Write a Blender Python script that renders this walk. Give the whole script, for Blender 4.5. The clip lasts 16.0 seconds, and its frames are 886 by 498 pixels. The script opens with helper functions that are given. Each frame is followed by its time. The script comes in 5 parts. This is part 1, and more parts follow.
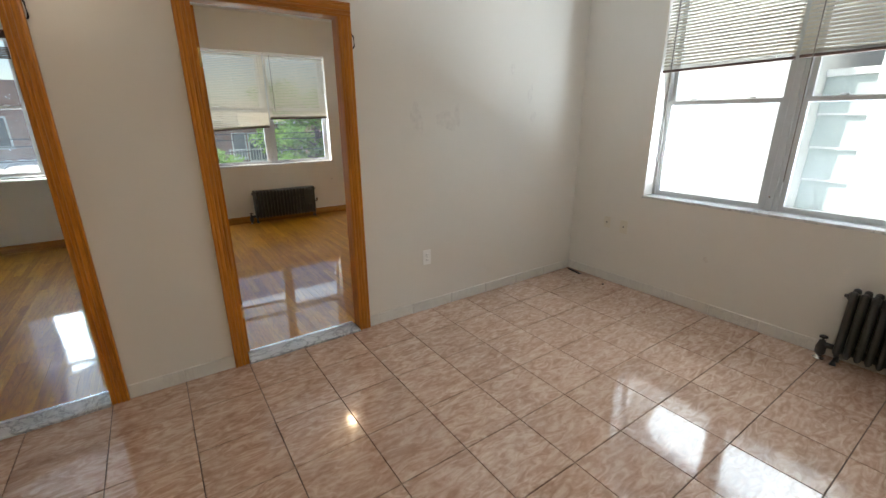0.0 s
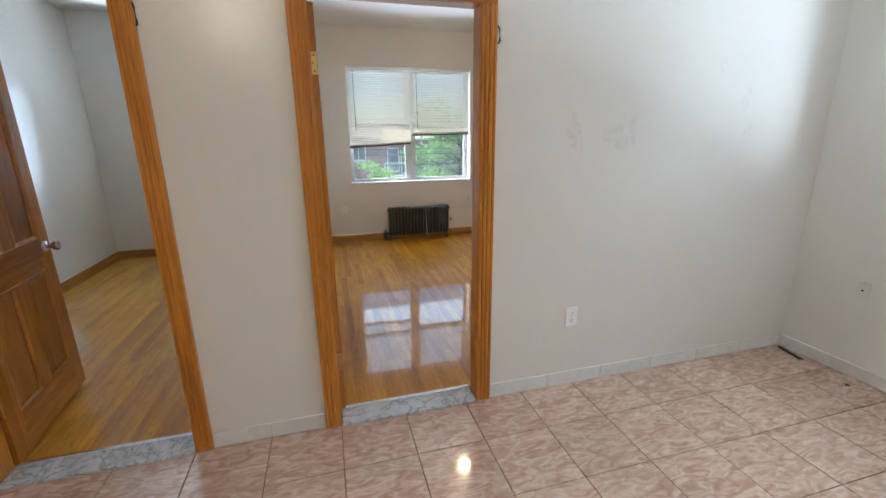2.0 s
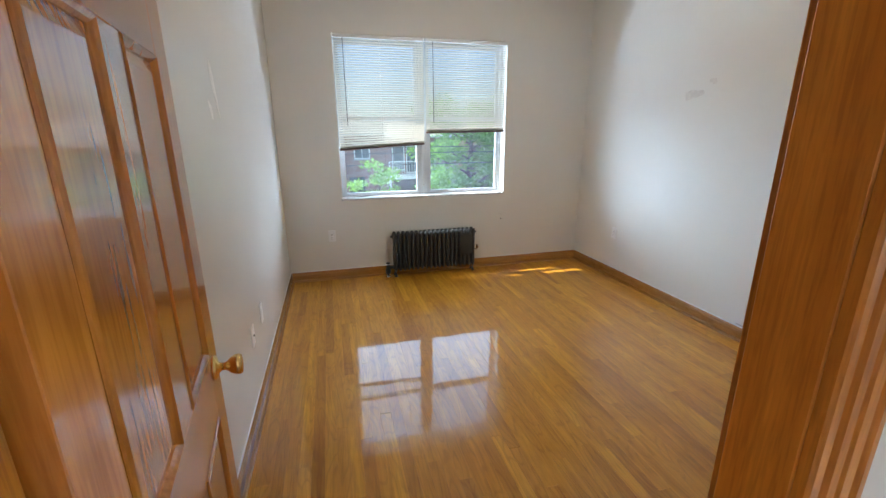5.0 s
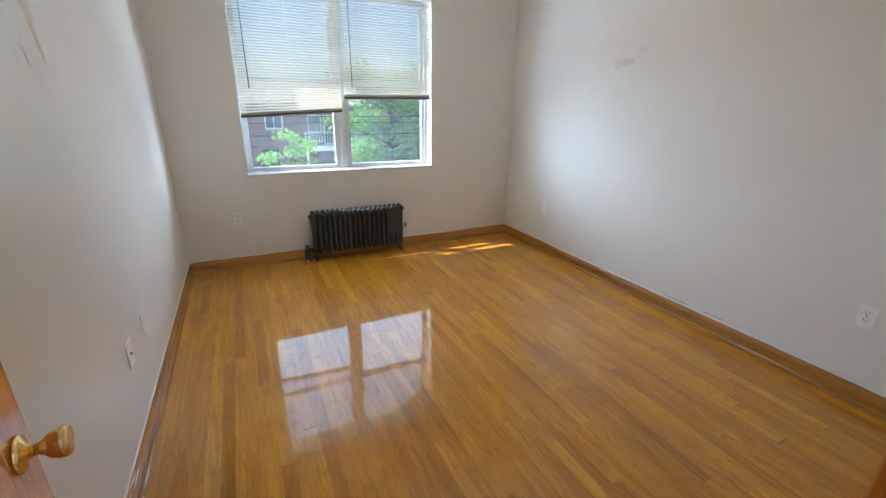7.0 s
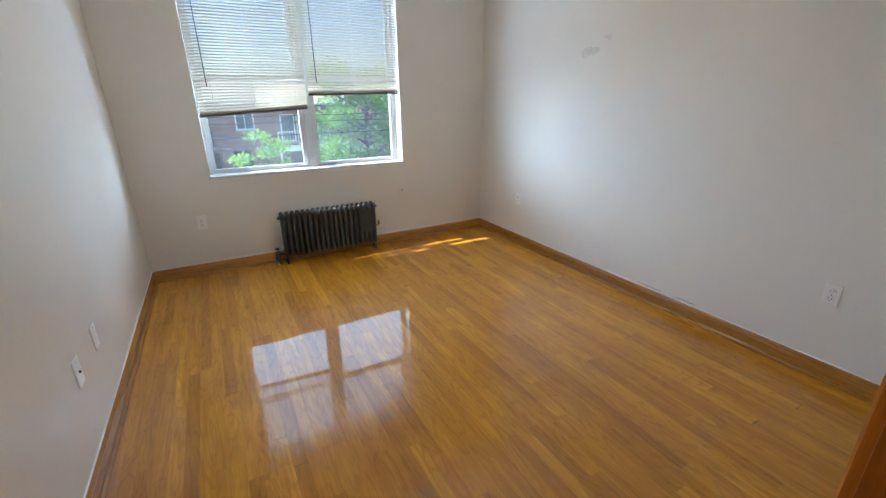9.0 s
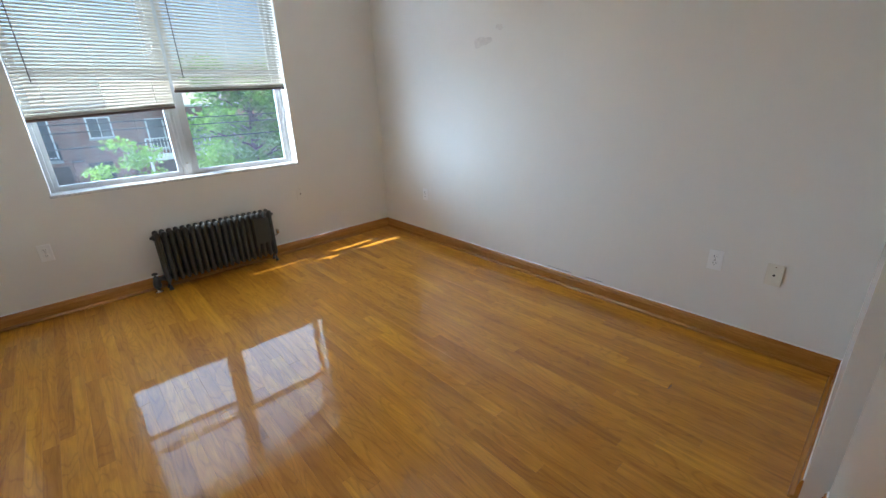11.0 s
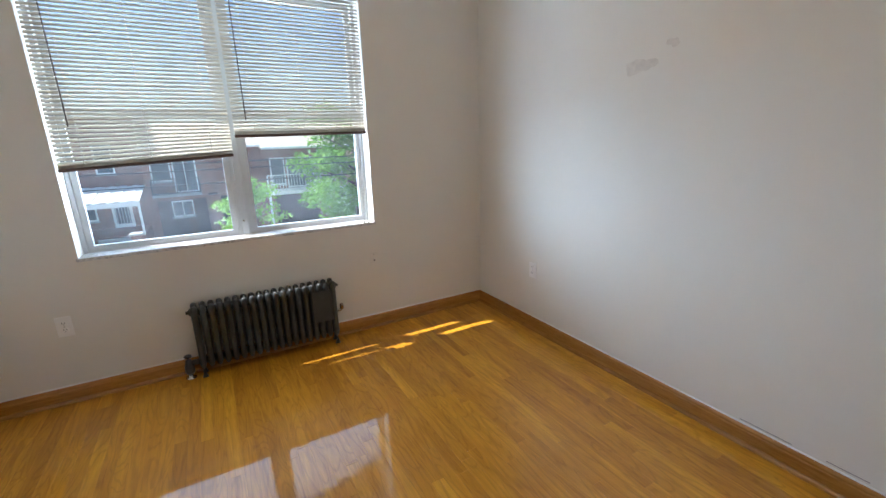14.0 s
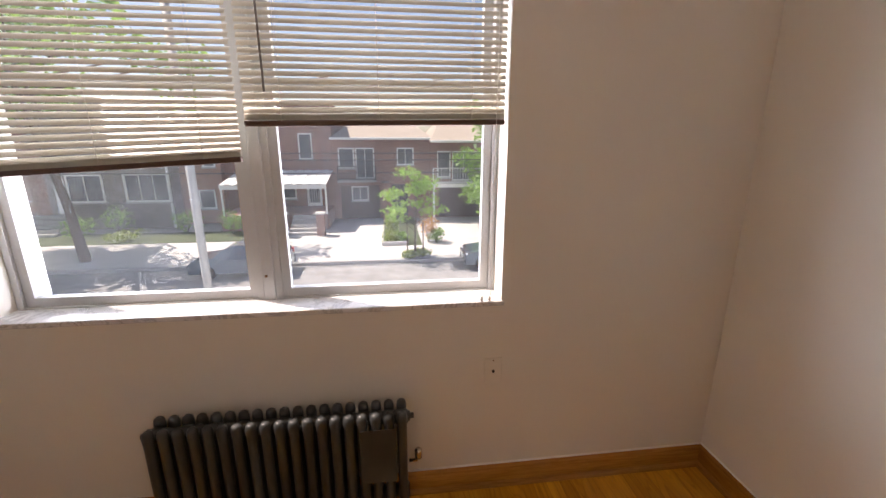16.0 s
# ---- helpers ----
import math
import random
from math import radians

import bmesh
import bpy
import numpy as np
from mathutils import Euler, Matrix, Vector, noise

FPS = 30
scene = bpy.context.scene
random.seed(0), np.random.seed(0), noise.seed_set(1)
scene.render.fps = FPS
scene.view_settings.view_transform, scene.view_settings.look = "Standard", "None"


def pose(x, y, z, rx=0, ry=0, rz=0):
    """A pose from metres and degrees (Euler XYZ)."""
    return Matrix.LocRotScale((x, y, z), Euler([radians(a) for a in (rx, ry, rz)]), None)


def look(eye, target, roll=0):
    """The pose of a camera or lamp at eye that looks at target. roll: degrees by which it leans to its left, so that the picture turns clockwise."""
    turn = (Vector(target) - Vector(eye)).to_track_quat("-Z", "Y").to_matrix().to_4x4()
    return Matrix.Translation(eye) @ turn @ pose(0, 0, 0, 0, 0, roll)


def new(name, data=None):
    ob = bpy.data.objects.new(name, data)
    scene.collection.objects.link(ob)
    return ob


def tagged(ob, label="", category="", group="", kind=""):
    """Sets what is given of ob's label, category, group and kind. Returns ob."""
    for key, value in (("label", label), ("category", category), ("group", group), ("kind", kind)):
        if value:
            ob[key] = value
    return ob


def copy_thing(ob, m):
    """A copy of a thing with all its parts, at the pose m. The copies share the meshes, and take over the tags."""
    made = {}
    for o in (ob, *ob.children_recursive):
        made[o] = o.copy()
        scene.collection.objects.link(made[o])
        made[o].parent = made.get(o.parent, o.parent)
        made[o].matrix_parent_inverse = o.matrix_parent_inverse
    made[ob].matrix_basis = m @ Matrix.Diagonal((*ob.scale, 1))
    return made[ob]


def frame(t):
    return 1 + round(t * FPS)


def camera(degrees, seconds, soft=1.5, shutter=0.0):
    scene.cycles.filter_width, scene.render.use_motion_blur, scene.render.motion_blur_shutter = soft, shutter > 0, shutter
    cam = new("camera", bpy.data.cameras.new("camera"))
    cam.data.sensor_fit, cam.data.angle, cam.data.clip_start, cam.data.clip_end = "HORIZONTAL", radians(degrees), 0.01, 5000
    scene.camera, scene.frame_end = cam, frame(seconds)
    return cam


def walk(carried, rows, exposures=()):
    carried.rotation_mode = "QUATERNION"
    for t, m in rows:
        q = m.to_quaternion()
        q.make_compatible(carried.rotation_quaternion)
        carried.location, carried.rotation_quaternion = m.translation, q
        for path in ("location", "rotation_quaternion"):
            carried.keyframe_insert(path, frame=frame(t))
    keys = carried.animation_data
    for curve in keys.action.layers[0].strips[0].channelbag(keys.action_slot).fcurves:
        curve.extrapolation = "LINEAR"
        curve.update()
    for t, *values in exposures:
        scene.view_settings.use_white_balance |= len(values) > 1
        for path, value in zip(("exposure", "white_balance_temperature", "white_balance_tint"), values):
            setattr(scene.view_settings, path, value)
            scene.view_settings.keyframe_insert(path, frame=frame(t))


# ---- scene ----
cam = camera(93.7, 16.0)
METRES, EYE, TILT, LEAN, TURN = 8.0, 1.5, 0.0, 0.0, -36.0
PATH = [
    (0, (0.663, 1.028, 1.454), (1.745, 2.599, 0.855), -0.4),
    (0.5, (0.747, 1.107, 1.451), (1.659, 2.784, 0.854), -0.2),
    (1, (0.848, 1.189, 1.461), (1.588, 2.953, 0.878), -0.3),
    (1.5, (0.909, 1.369, 1.445), (1.515, 3.191, 0.885), -0.3),
    (2, (0.974, 1.653, 1.457), (1.488, 3.513, 0.93), -0.6),
    (2.5, (1.049, 1.958, 1.457), (1.516, 3.835, 0.946), -1.0),
    (3, (1.115, 2.275, 1.453), (1.559, 4.155, 0.938), -1.6),
    (3.2, (1.093, 2.406, 1.438), (1.551, 4.283, 0.922), -0.6),
    (5.3, (1.235, 3.435, 1.467), (1.747, 5.289, 0.918), -0.2),
    (5.5, (1.24, 3.489, 1.47), (1.778, 5.332, 0.911), 0.2),
    (6, (1.274, 3.566, 1.468), (1.892, 5.376, 0.88), 0.3),
    (6.5, (1.286, 3.618, 1.462), (2.012, 5.371, 0.828), 0.8),
    (7, (1.287, 3.628, 1.432), (2.104, 5.33, 0.771), 0.8),
    (7.5, (1.277, 3.613, 1.432), (2.136, 5.285, 0.749), 0.6),
    (8, (1.255, 3.588, 1.434), (2.114, 5.257, 0.745), 0.2),
    (8.5, (1.279, 3.588, 1.427), (2.135, 5.258, 0.737), -0.4),
    (9, (1.367, 3.648, 1.416), (2.26, 5.304, 0.737), -0.7),
    (9.5, (1.388, 3.727, 1.435), (2.389, 5.31, 0.734), -0.6),
    (10, (1.45, 3.732, 1.415), (2.539, 5.25, 0.699), -1.2),
    (10.2, (1.416, 3.752, 1.402), (2.559, 5.225, 0.678), -1.5),
    (12.3, (1.483, 3.871, 1.381), (2.767, 5.243, 0.696), -2.3),
    (12.5, (1.513, 3.912, 1.385), (2.781, 5.307, 0.714), -2.5),
    (13, (1.617, 4.09, 1.376), (2.823, 5.566, 0.771), -1.9),
    (13.5, (1.797, 4.374, 1.404), (2.911, 5.944, 0.859), -1.6),
    (14, (1.995, 4.672, 1.408), (2.937, 6.362, 0.9), -1.7),
    (14.5, (2.213, 5.032, 1.391), (2.941, 6.83, 0.904), -1.1),
    (15, (2.382, 5.412, 1.382), (2.958, 7.264, 0.894), -1.3),
    (15.5, (2.527, 5.786, 1.391), (2.922, 7.685, 0.903), -0.5),
    (16, (2.637, 6.168, 1.422), (2.882, 8.085, 0.907), 0.1),
]
EXPOSURE = [(0.0, 0.67, 6550, 10), (1.0, 0.93, 6150, 10), (2.0, 1.21, 5780, 9), (3.2, 1.28, 5350, 6), (5.5, 1.37, 5420, 8), (8.5, 1.36, 5380, 8), (10.0, 1.23, 5330, 8), (12.5, 1.22, 5300, 7), (14.5, 1.0, 5800, 12), (15.2, 0.85, 6350, 17), (16.0, 0.63, 7100, 28)]
walk(cam, [(t, look(eye, target, roll)) for t, eye, target, roll in PATH], EXPOSURE)

# ---- world, sun, lamps ----
SUN_WAY = Vector((0.583, -0.320, -1.0))          # the way the sunlight travels
world = bpy.data.worlds.new("world")
scene.world = world
world.use_nodes = True
wn = world.node_tree
sky = wn.nodes.new("ShaderNodeTexSky")
sky.sky_type, sky.sun_disc = "NISHITA", False
sky.sun_elevation, sky.sun_rotation = radians(56.4), radians(-61.2)
wn.links.new(sky.outputs[0], wn.nodes["Background"].inputs[0])
wn.nodes["Background"].inputs[1].default_value = 0.105

sun = new("sun", bpy.data.lights.new("sun", "SUN"))
sun.data.energy, sun.data.angle, sun.data.color = 5.0, radians(0.5), (1.0, 0.94, 0.84)
sun.matrix_world = look(-SUN_WAY * 20, (0, 0, 0))

CEIL = 2.82
WARM = (1.0, 0.74, 0.45)
bulb = new("bedroom_bulb", bpy.data.lights.new("bedroom_bulb", "POINT"))
bulb.data.energy, bulb.data.color, bulb.data.shadow_soft_size = 4.5, WARM, 0.07
bulb.location = (2.38, 5.83, CEIL - 0.20)
# Added lamp, out of view, that brightens the living room's left wall.
fill_bulb = new("living_bulb", bpy.data.lights.new("living_bulb", "POINT"))
fill_bulb.data.energy, fill_bulb.data.color, fill_bulb.data.shadow_soft_size = 14.0, (1.0, 0.82, 0.60), 0.16
fill_bulb.location = (0.2, 0.6, CEIL - 0.20)


def fill_light(name, place, target, wide, tall, watts):
    """An unseen area lamp outside a window, added to fill the room with daylight."""
    d = bpy.data.lights.new(name, "AREA")
    d.shape, d.size, d.size_y, d.energy, d.color = "RECTANGLE", wide, tall, watts, (0.77, 0.89, 1.0)
    ob = new(name, d)
    ob.matrix_world = look(place, target)
    return ob


fill_light("sky_bedroom_low", (2.18, 8.02, 0.60), (2.18, 5.6, 1.45), 1.6, 0.26, 72.0)
fill_light("sky_bedroom_high", (2.18, 11.6, 5.3), (2.18, 7.6, 1.1), 8.0, 5.0, 195.0)
fill_light("sky_living_low", (4.46, 2.07, 0.56), (2.4, 2.07, 1.3), 1.6, 0.3, 175.0)
fill_light("sky_living_high", (6.0, 2.07, 3.2), (4.0, 2.07, 1.3), 3.0, 1.2, 70.0)
fill_light("sky_small_room", (-0.67, 8.02, 0.60), (-0.67, 5.6, 1.6), 0.6, 0.26, 78.0)
# Added off to the sides, out of sight, to brighten the bedroom's side walls.
fill_light("sky_bedroom_side", (0.0, 9.5, 1.50), (3.99, 5.2, 1.0), 2.4, 1.3, 118.0)
fill_light("sky_bedroom_far_side", (5.2, 9.3, 1.55), (1.2, 5.4, 1.1), 1.8, 1.3, 130.0)


# ---- materials ----
def material(name, rough=0.5, metal=0.0, coat=0.0, coat_rough=0.1, spec=0.5):
    m = bpy.data.materials.new(name)
    m.use_nodes = True
    b = m.node_tree.nodes["Principled BSDF"]
    b.inputs["Roughness"].default_value, b.inputs["Metallic"].default_value = rough, metal
    b.inputs["Coat Weight"].default_value, b.inputs["Coat Roughness"].default_value = coat, coat_rough
    b.inputs["Specular IOR Level"].default_value = spec
    return m, m.node_tree, b


def node(nt, kind, **values):
    n = nt.nodes.new(kind)
    for key, v in values.items():
        n.inputs[key.replace("_", " ")].default_value = v
    return n


def ramp(nt, source, stops):
    r = nt.nodes.new("ShaderNodeValToRGB")
    el = r.color_ramp.elements
    while len(el) < len(stops):
        el.new(0.5)
    for e, (p, c) in zip(el, stops):
        e.position, e.color = p, (*c, 1) if len(c) == 3 else c
    nt.links.new(source, r.inputs[0])
    return r.outputs[0]


def coords(nt, scale=(1, 1, 1), which="Object", shift=None):
    tc = nt.nodes.new("ShaderNodeTexCoord")
    mp = nt.nodes.new("ShaderNodeMapping")
    mp.inputs["Scale"].default_value = scale
    nt.links.new(tc.outputs[which], mp.inputs[0])
    if shift is not None:
        nt.links.new(shift, mp.inputs["Location"])
    return mp.outputs[0]


def noise_tex(nt, vec, scale, detail=4.0, rough=0.55, distort=0.0):
    n = node(nt, "ShaderNodeTexNoise", Scale=scale, Detail=detail, Roughness=rough, Distortion=distort)
    nt.links.new(vec, n.inputs["Vector"])
    return n.outputs["Fac"]


def bump(nt, b, height, strength, distance=0.002):
    n = node(nt, "ShaderNodeBump", Strength=strength, Distance=distance)
    nt.links.new(height, n.inputs["Height"])
    nt.links.new(n.outputs[0], b.inputs["Normal"])


def mix(nt, fac, a, c, mode="MIX"):
    m = nt.nodes.new("ShaderNodeMix")
    m.data_type, m.blend_type = "RGBA", mode
    for sock, v in ((m.inputs[0], fac), (m.inputs[6], a), (m.inputs[7], c)):
        if hasattr(v, "default_value"):
            nt.links.new(v, sock)
        else:
            sock.default_value = v if isinstance(v, (int, float)) else (*v, 1)
    return m.outputs[2]


def random_shift(nt, size):
    """A vector that differs from object to object."""
    oi = nt.nodes.new("ShaderNodeObjectInfo")
    cm = nt.nodes.new("ShaderNodeCombineXYZ")
    for i, k in enumerate((1.0, 3.7, 7.3)):
        mm = nt.nodes.new("ShaderNodeMath")
        mm.operation = "MULTIPLY"
        mm.inputs[1].default_value = size * k
        nt.links.new(oi.outputs["Random"], mm.inputs[0])
        nt.links.new(mm.outputs[0], cm.inputs[i])
    return cm.outputs[0], oi.outputs["Random"]


def plain(name, c, rough=0.5, metal=0.0, vary=0.12, scale=9.0, relief=0.15, coat=0.0, spec=0.5):
    """One colour with cloudy variation, fine grain and a little relief."""
    m, nt, b = material(name, rough, metal, coat, 0.1, spec)
    v = coords(nt)
    big, fine = noise_tex(nt, v, scale, 5), noise_tex(nt, v, scale * 14, 3)
    lo, hi = tuple(x * (1 - vary) for x in c), tuple(min(1, x * (1 + vary)) for x in c)
    col = ramp(nt, big, [(0.3, lo), (0.7, hi)])
    nt.links.new(mix(nt, 0.25, col, ramp(nt, fine, [(0.35, lo), (0.65, hi)])), b.inputs["Base Color"])
    if relief:
        bump(nt, b, fine, relief)
    return m


def wall_paint(name, c, rough=0.25, spec=0.45):
    m, nt, b = material(name, rough, spec=spec)
    v = coords(nt)
    soft, mid, roller = noise_tex(nt, v, 1.1, 3), noise_tex(nt, v, 7, 5), noise_tex(nt, v, 260, 2)
    col = ramp(nt, soft, [(0.3, tuple(x * 0.965 for x in c)), (0.7, c)])
    col = mix(nt, 0.3, col, ramp(nt, mid, [(0.3, tuple(x * 0.975 for x in c)), (0.7, tuple(min(1, x * 1.01) for x in c))]))
    nt.links.new(col, b.inputs["Base Color"])
    bump(nt, b, roller, 0.05, 0.001)
    return m


def wood(name, dark, light, rough=0.2, coat=0.6, axis=2, grain=38.0, per_object=True):
    """Varnished wood, its grain running along one axis of the object."""
    m, nt, b = material(name, rough, coat=coat, coat_rough=0.09)
    sc = [1.0, 1.0, 1.0]
    sc[axis] = 0.06
    sh, rnd = random_shift(nt, 5.0)
    v = coords(nt, tuple(sc), shift=sh if per_object else None)
    figure = noise_tex(nt, v, grain * 0.5, 5, 0.6, 1.4)
    pores = noise_tex(nt, v, grain * 6, 3)
    col = ramp(nt, figure, [(0.30, dark), (0.52, tuple((p + q) / 2 for p, q in zip(dark, light))), (0.70, light)])
    col = mix(nt, 0.22, col, ramp(nt, pores, [(0.38, tuple(x * 0.6 for x in dark)), (0.56, light)]))
    if per_object:
        tone = ramp(nt, rnd, [(0.0, (0.82, 0.80, 0.78)), (0.5, (1, 1, 1)), (1.0, (1.12, 1.10, 1.06))])
        col = mix(nt, 1.0, col, tone, "MULTIPLY")
    nt.links.new(col, b.inputs["Base Color"])
    bump(nt, b, pores, 0.06, 0.001)
    return m


WALL = wall_paint("wall_paint", (0.82, 0.785, 0.715), 0.27, 0.8)
WALL_SATIN = wall_paint("wall_paint_satin", (0.81, 0.785, 0.72), 0.6)
CEILING = wall_paint("ceiling_paint", (0.84, 0.83, 0.81), 0.7)
PATCH = plain("bare_plaster", (0.715, 0.68, 0.62), 0.9, vary=0.1, scale=30)
TRIM = wood("orange_stained_wood", (0.42, 0.135, 0.010), (0.70, 0.285, 0.028), 0.28, 0.45)
TRIM_X = wood("orange_stained_wood_across", (0.42, 0.135, 0.010), (0.70, 0.285, 0.028), 0.28, 0.45, axis=0)
TRIM_Y = wood("orange_stained_wood_along", (0.42, 0.135, 0.010), (0.70, 0.285, 0.028), 0.28, 0.45, axis=1)
DOORWOOD = wood("door_wood", (0.37, 0.11, 0.010), (0.63, 0.235, 0.030), 0.2, 0.8, grain=22)
DOORWOOD_Y = wood("door_wood_across", (0.37, 0.11, 0.010), (0.63, 0.235, 0.030), 0.2, 0.8, axis=0, grain=22)
BASEWOOD_X = wood("baseboard_wood_x", (0.30, 0.125, 0.018), (0.50, 0.235, 0.045), 0.25, 0.6, axis=0)
BASEWOOD_Y = wood("baseboard_wood_y", (0.30, 0.125, 0.018), (0.50, 0.235, 0.045), 0.25, 0.6, axis=1)
BRASS = plain("brass", (0.80, 0.56, 0.20), 0.18, 1.0, vary=0.15, relief=0.03)
NICKEL = plain("nickel", (0.55, 0.52, 0.48), 0.25, 1.0, vary=0.1, relief=0.03)
BLACKIRON = plain("black_iron", (0.03, 0.028, 0.026), 0.4, 0.5)
IRON = plain("radiator_paint", (0.046, 0.050, 0.050), 0.36, 0.0, vary=0.15, scale=20, relief=0.06)
STRIPMETAL = plain("edge_strip_metal", (0.82, 0.84, 0.86), 0.22, 1.0, vary=0.06, relief=0.03)
WHITEMETAL = plain("window_white_metal", (0.56, 0.575, 0.58), 0.35, 0.0, vary=0.06, relief=0.03)
PLASTIC = plain("white_plastic", (0.88, 0.87, 0.84), 0.3, vary=0.03, relief=0.0)
IVORY = plain("ivory_plastic", (0.76, 0.72, 0.61), 0.3, vary=0.04, relief=0.0)
SCUFF = plain("scuff_mark", (0.34, 0.31, 0.29), 0.8, relief=0.0)
DARK = plain("dark_slot", (0.02, 0.02, 0.02), 0.6, relief=0.0)
CAULK = plain("white_caulk", (0.82, 0.81, 0.79), 0.5, relief=0.1)
# Blind rail's backlit shade as colour; also the plug's own brown.
SHADE_AND_PLUG_BROWN = plain("shade_and_plug_brown", (0.10, 0.055, 0.04), 0.4, vary=0.1, relief=0.02)
CORD = plain("cord", (0.75, 0.72, 0.66), 0.7, relief=0.0)
WAND = plain("smoked_wand", (0.22, 0.20, 0.18), 0.2, relief=0.0)
BAMBOO = plain("brown_woven_shade", (0.11, 0.05, 0.025), 0.6, vary=0.3, scale=40)


def slat_material():
    m, nt, b = material("blind_slat", 0.45)
    b.inputs["Base Color"].default_value = (0.57, 0.52, 0.42, 1)
    tr = node(nt, "ShaderNodeBsdfTranslucent", Color=(0.80, 0.78, 0.70, 1))
    mx = node(nt, "ShaderNodeMixShader", Fac=0.04)
    out = nt.nodes["Material Output"]
    nt.links.new(b.outputs[0], mx.inputs[1])
    nt.links.new(tr.outputs[0], mx.inputs[2])
    nt.links.new(mx.outputs[0], out.inputs[0])
    return m


SLAT = slat_material()


def glass_material():
    m, nt, b = material("window_glass")
    tp = node(nt, "ShaderNodeBsdfTransparent", Color=(0.93, 0.96, 0.96, 1))
    gl = node(nt, "ShaderNodeBsdfGlossy", Roughness=0.02)
    fr = node(nt, "ShaderNodeFresnel", IOR=1.45)
    mx = nt.nodes.new("ShaderNodeMixShader")
    nt.links.new(fr.outputs[0], mx.inputs[0])
    nt.links.new(tp.outputs[0], mx.inputs[1])
    nt.links.new(gl.outputs[0], mx.inputs[2])
    du = node(nt, "ShaderNodeBsdfTranslucent", Color=(0.9, 0.95, 1.0, 1))
    m2 = nt.nodes.new("ShaderNodeMixShader")
    nt.links.new(ramp(nt, noise_tex(nt, coords(nt), 6, 4), [(0.3, (0.005,) * 3), (0.75, (0.015,) * 3)]), m2.inputs[0])
    nt.links.new(mx.outputs[0], m2.inputs[1])
    nt.links.new(du.outputs[0], m2.inputs[2])
    nt.links.new(m2.outputs[0], nt.nodes["Material Output"].inputs[0])
    return m


GLASS = glass_material()


def marble(name, a, c, vein, rough=0.25, scale=6.0):
    m, nt, b = material(name, rough, coat=0.2)
    v = coords(nt)
    cloud = noise_tex(nt, v, scale, 6, 0.6, 1.0)
    lines = noise_tex(nt, v, scale * 0.7, 8, 0.65, 2.5)
    col = ramp(nt, cloud, [(0.3, a), (0.7, c)])
    vm = ramp(nt, lines, [(0.46, (0, 0, 0)), (0.5, (1, 1, 1)), (0.54, (0, 0, 0))])
    nt.links.new(mix(nt, vm, col, vein), b.inputs["Base Color"])
    bump(nt, b, cloud, 0.05)
    return m


SADDLE = marble("grey_marble", (0.42, 0.44, 0.45), (0.66, 0.67, 0.68), (0.30, 0.31, 0.32))
SILL = marble("white_marble", (0.66, 0.67, 0.67), (0.80, 0.80, 0.79), (0.48, 0.48, 0.48))
SKIRT = marble("pale_tile_skirting", (0.72, 0.70, 0.65), (0.80, 0.78, 0.73), (0.70, 0.68, 0.64), 0.3, 3.0)


def tile_material():
    m, nt, b = material("pink_beige_tile", 0.12, coat=0.8, coat_rough=0.04)
    b.inputs["Coat IOR"].default_value = 1.5
    sh, rnd = random_shift(nt, 9.0)
    v = coords(nt, shift=sh)
    warp = noise_tex(nt, v, 6, 5, 0.55, 2.6)
    streak = noise_tex(nt, coords(nt, (1.0, 2.6, 1.0), shift=sh), 8, 5, 0.55, 2.0)
    fine = noise_tex(nt, v, 60, 4)
    col = ramp(nt, warp, [(0.28, (0.40, 0.255, 0.185)), (0.5, (0.54, 0.385, 0.30)), (0.72, (0.66, 0.52, 0.43))])
    col = mix(nt, 0.55, col, ramp(nt, streak, [(0.36, (0.34, 0.20, 0.14)), (0.5, (0.55, 0.40, 0.315)), (0.64, (0.74, 0.61, 0.52))]))
    col = mix(nt, 0.08, col, ramp(nt, fine, [(0.35, (0.40, 0.27, 0.20)), (0.65, (0.66, 0.54, 0.46))]))
    tone = ramp(nt, rnd, [(0.0, (1.0, 0.93, 0.87)), (1.0, (1.08, 1.01, 0.95))])
    nt.links.new(mix(nt, 1.0, col, tone, "MULTIPLY"), b.inputs["Base Color"])
    rr = ramp(nt, noise_tex(nt, v, 5, 4), [(0.3, (0.07,) * 3), (0.7, (0.16,) * 3)])
    nt.links.new(rr, b.inputs["Roughness"])
    bump(nt, b, noise_tex(nt, v, 3.5, 2), 0.05, 0.004)
    return m


TILE = tile_material()
GROUT = plain("grout", (0.20, 0.14, 0.11), 0.9, vary=0.35, scale=6)


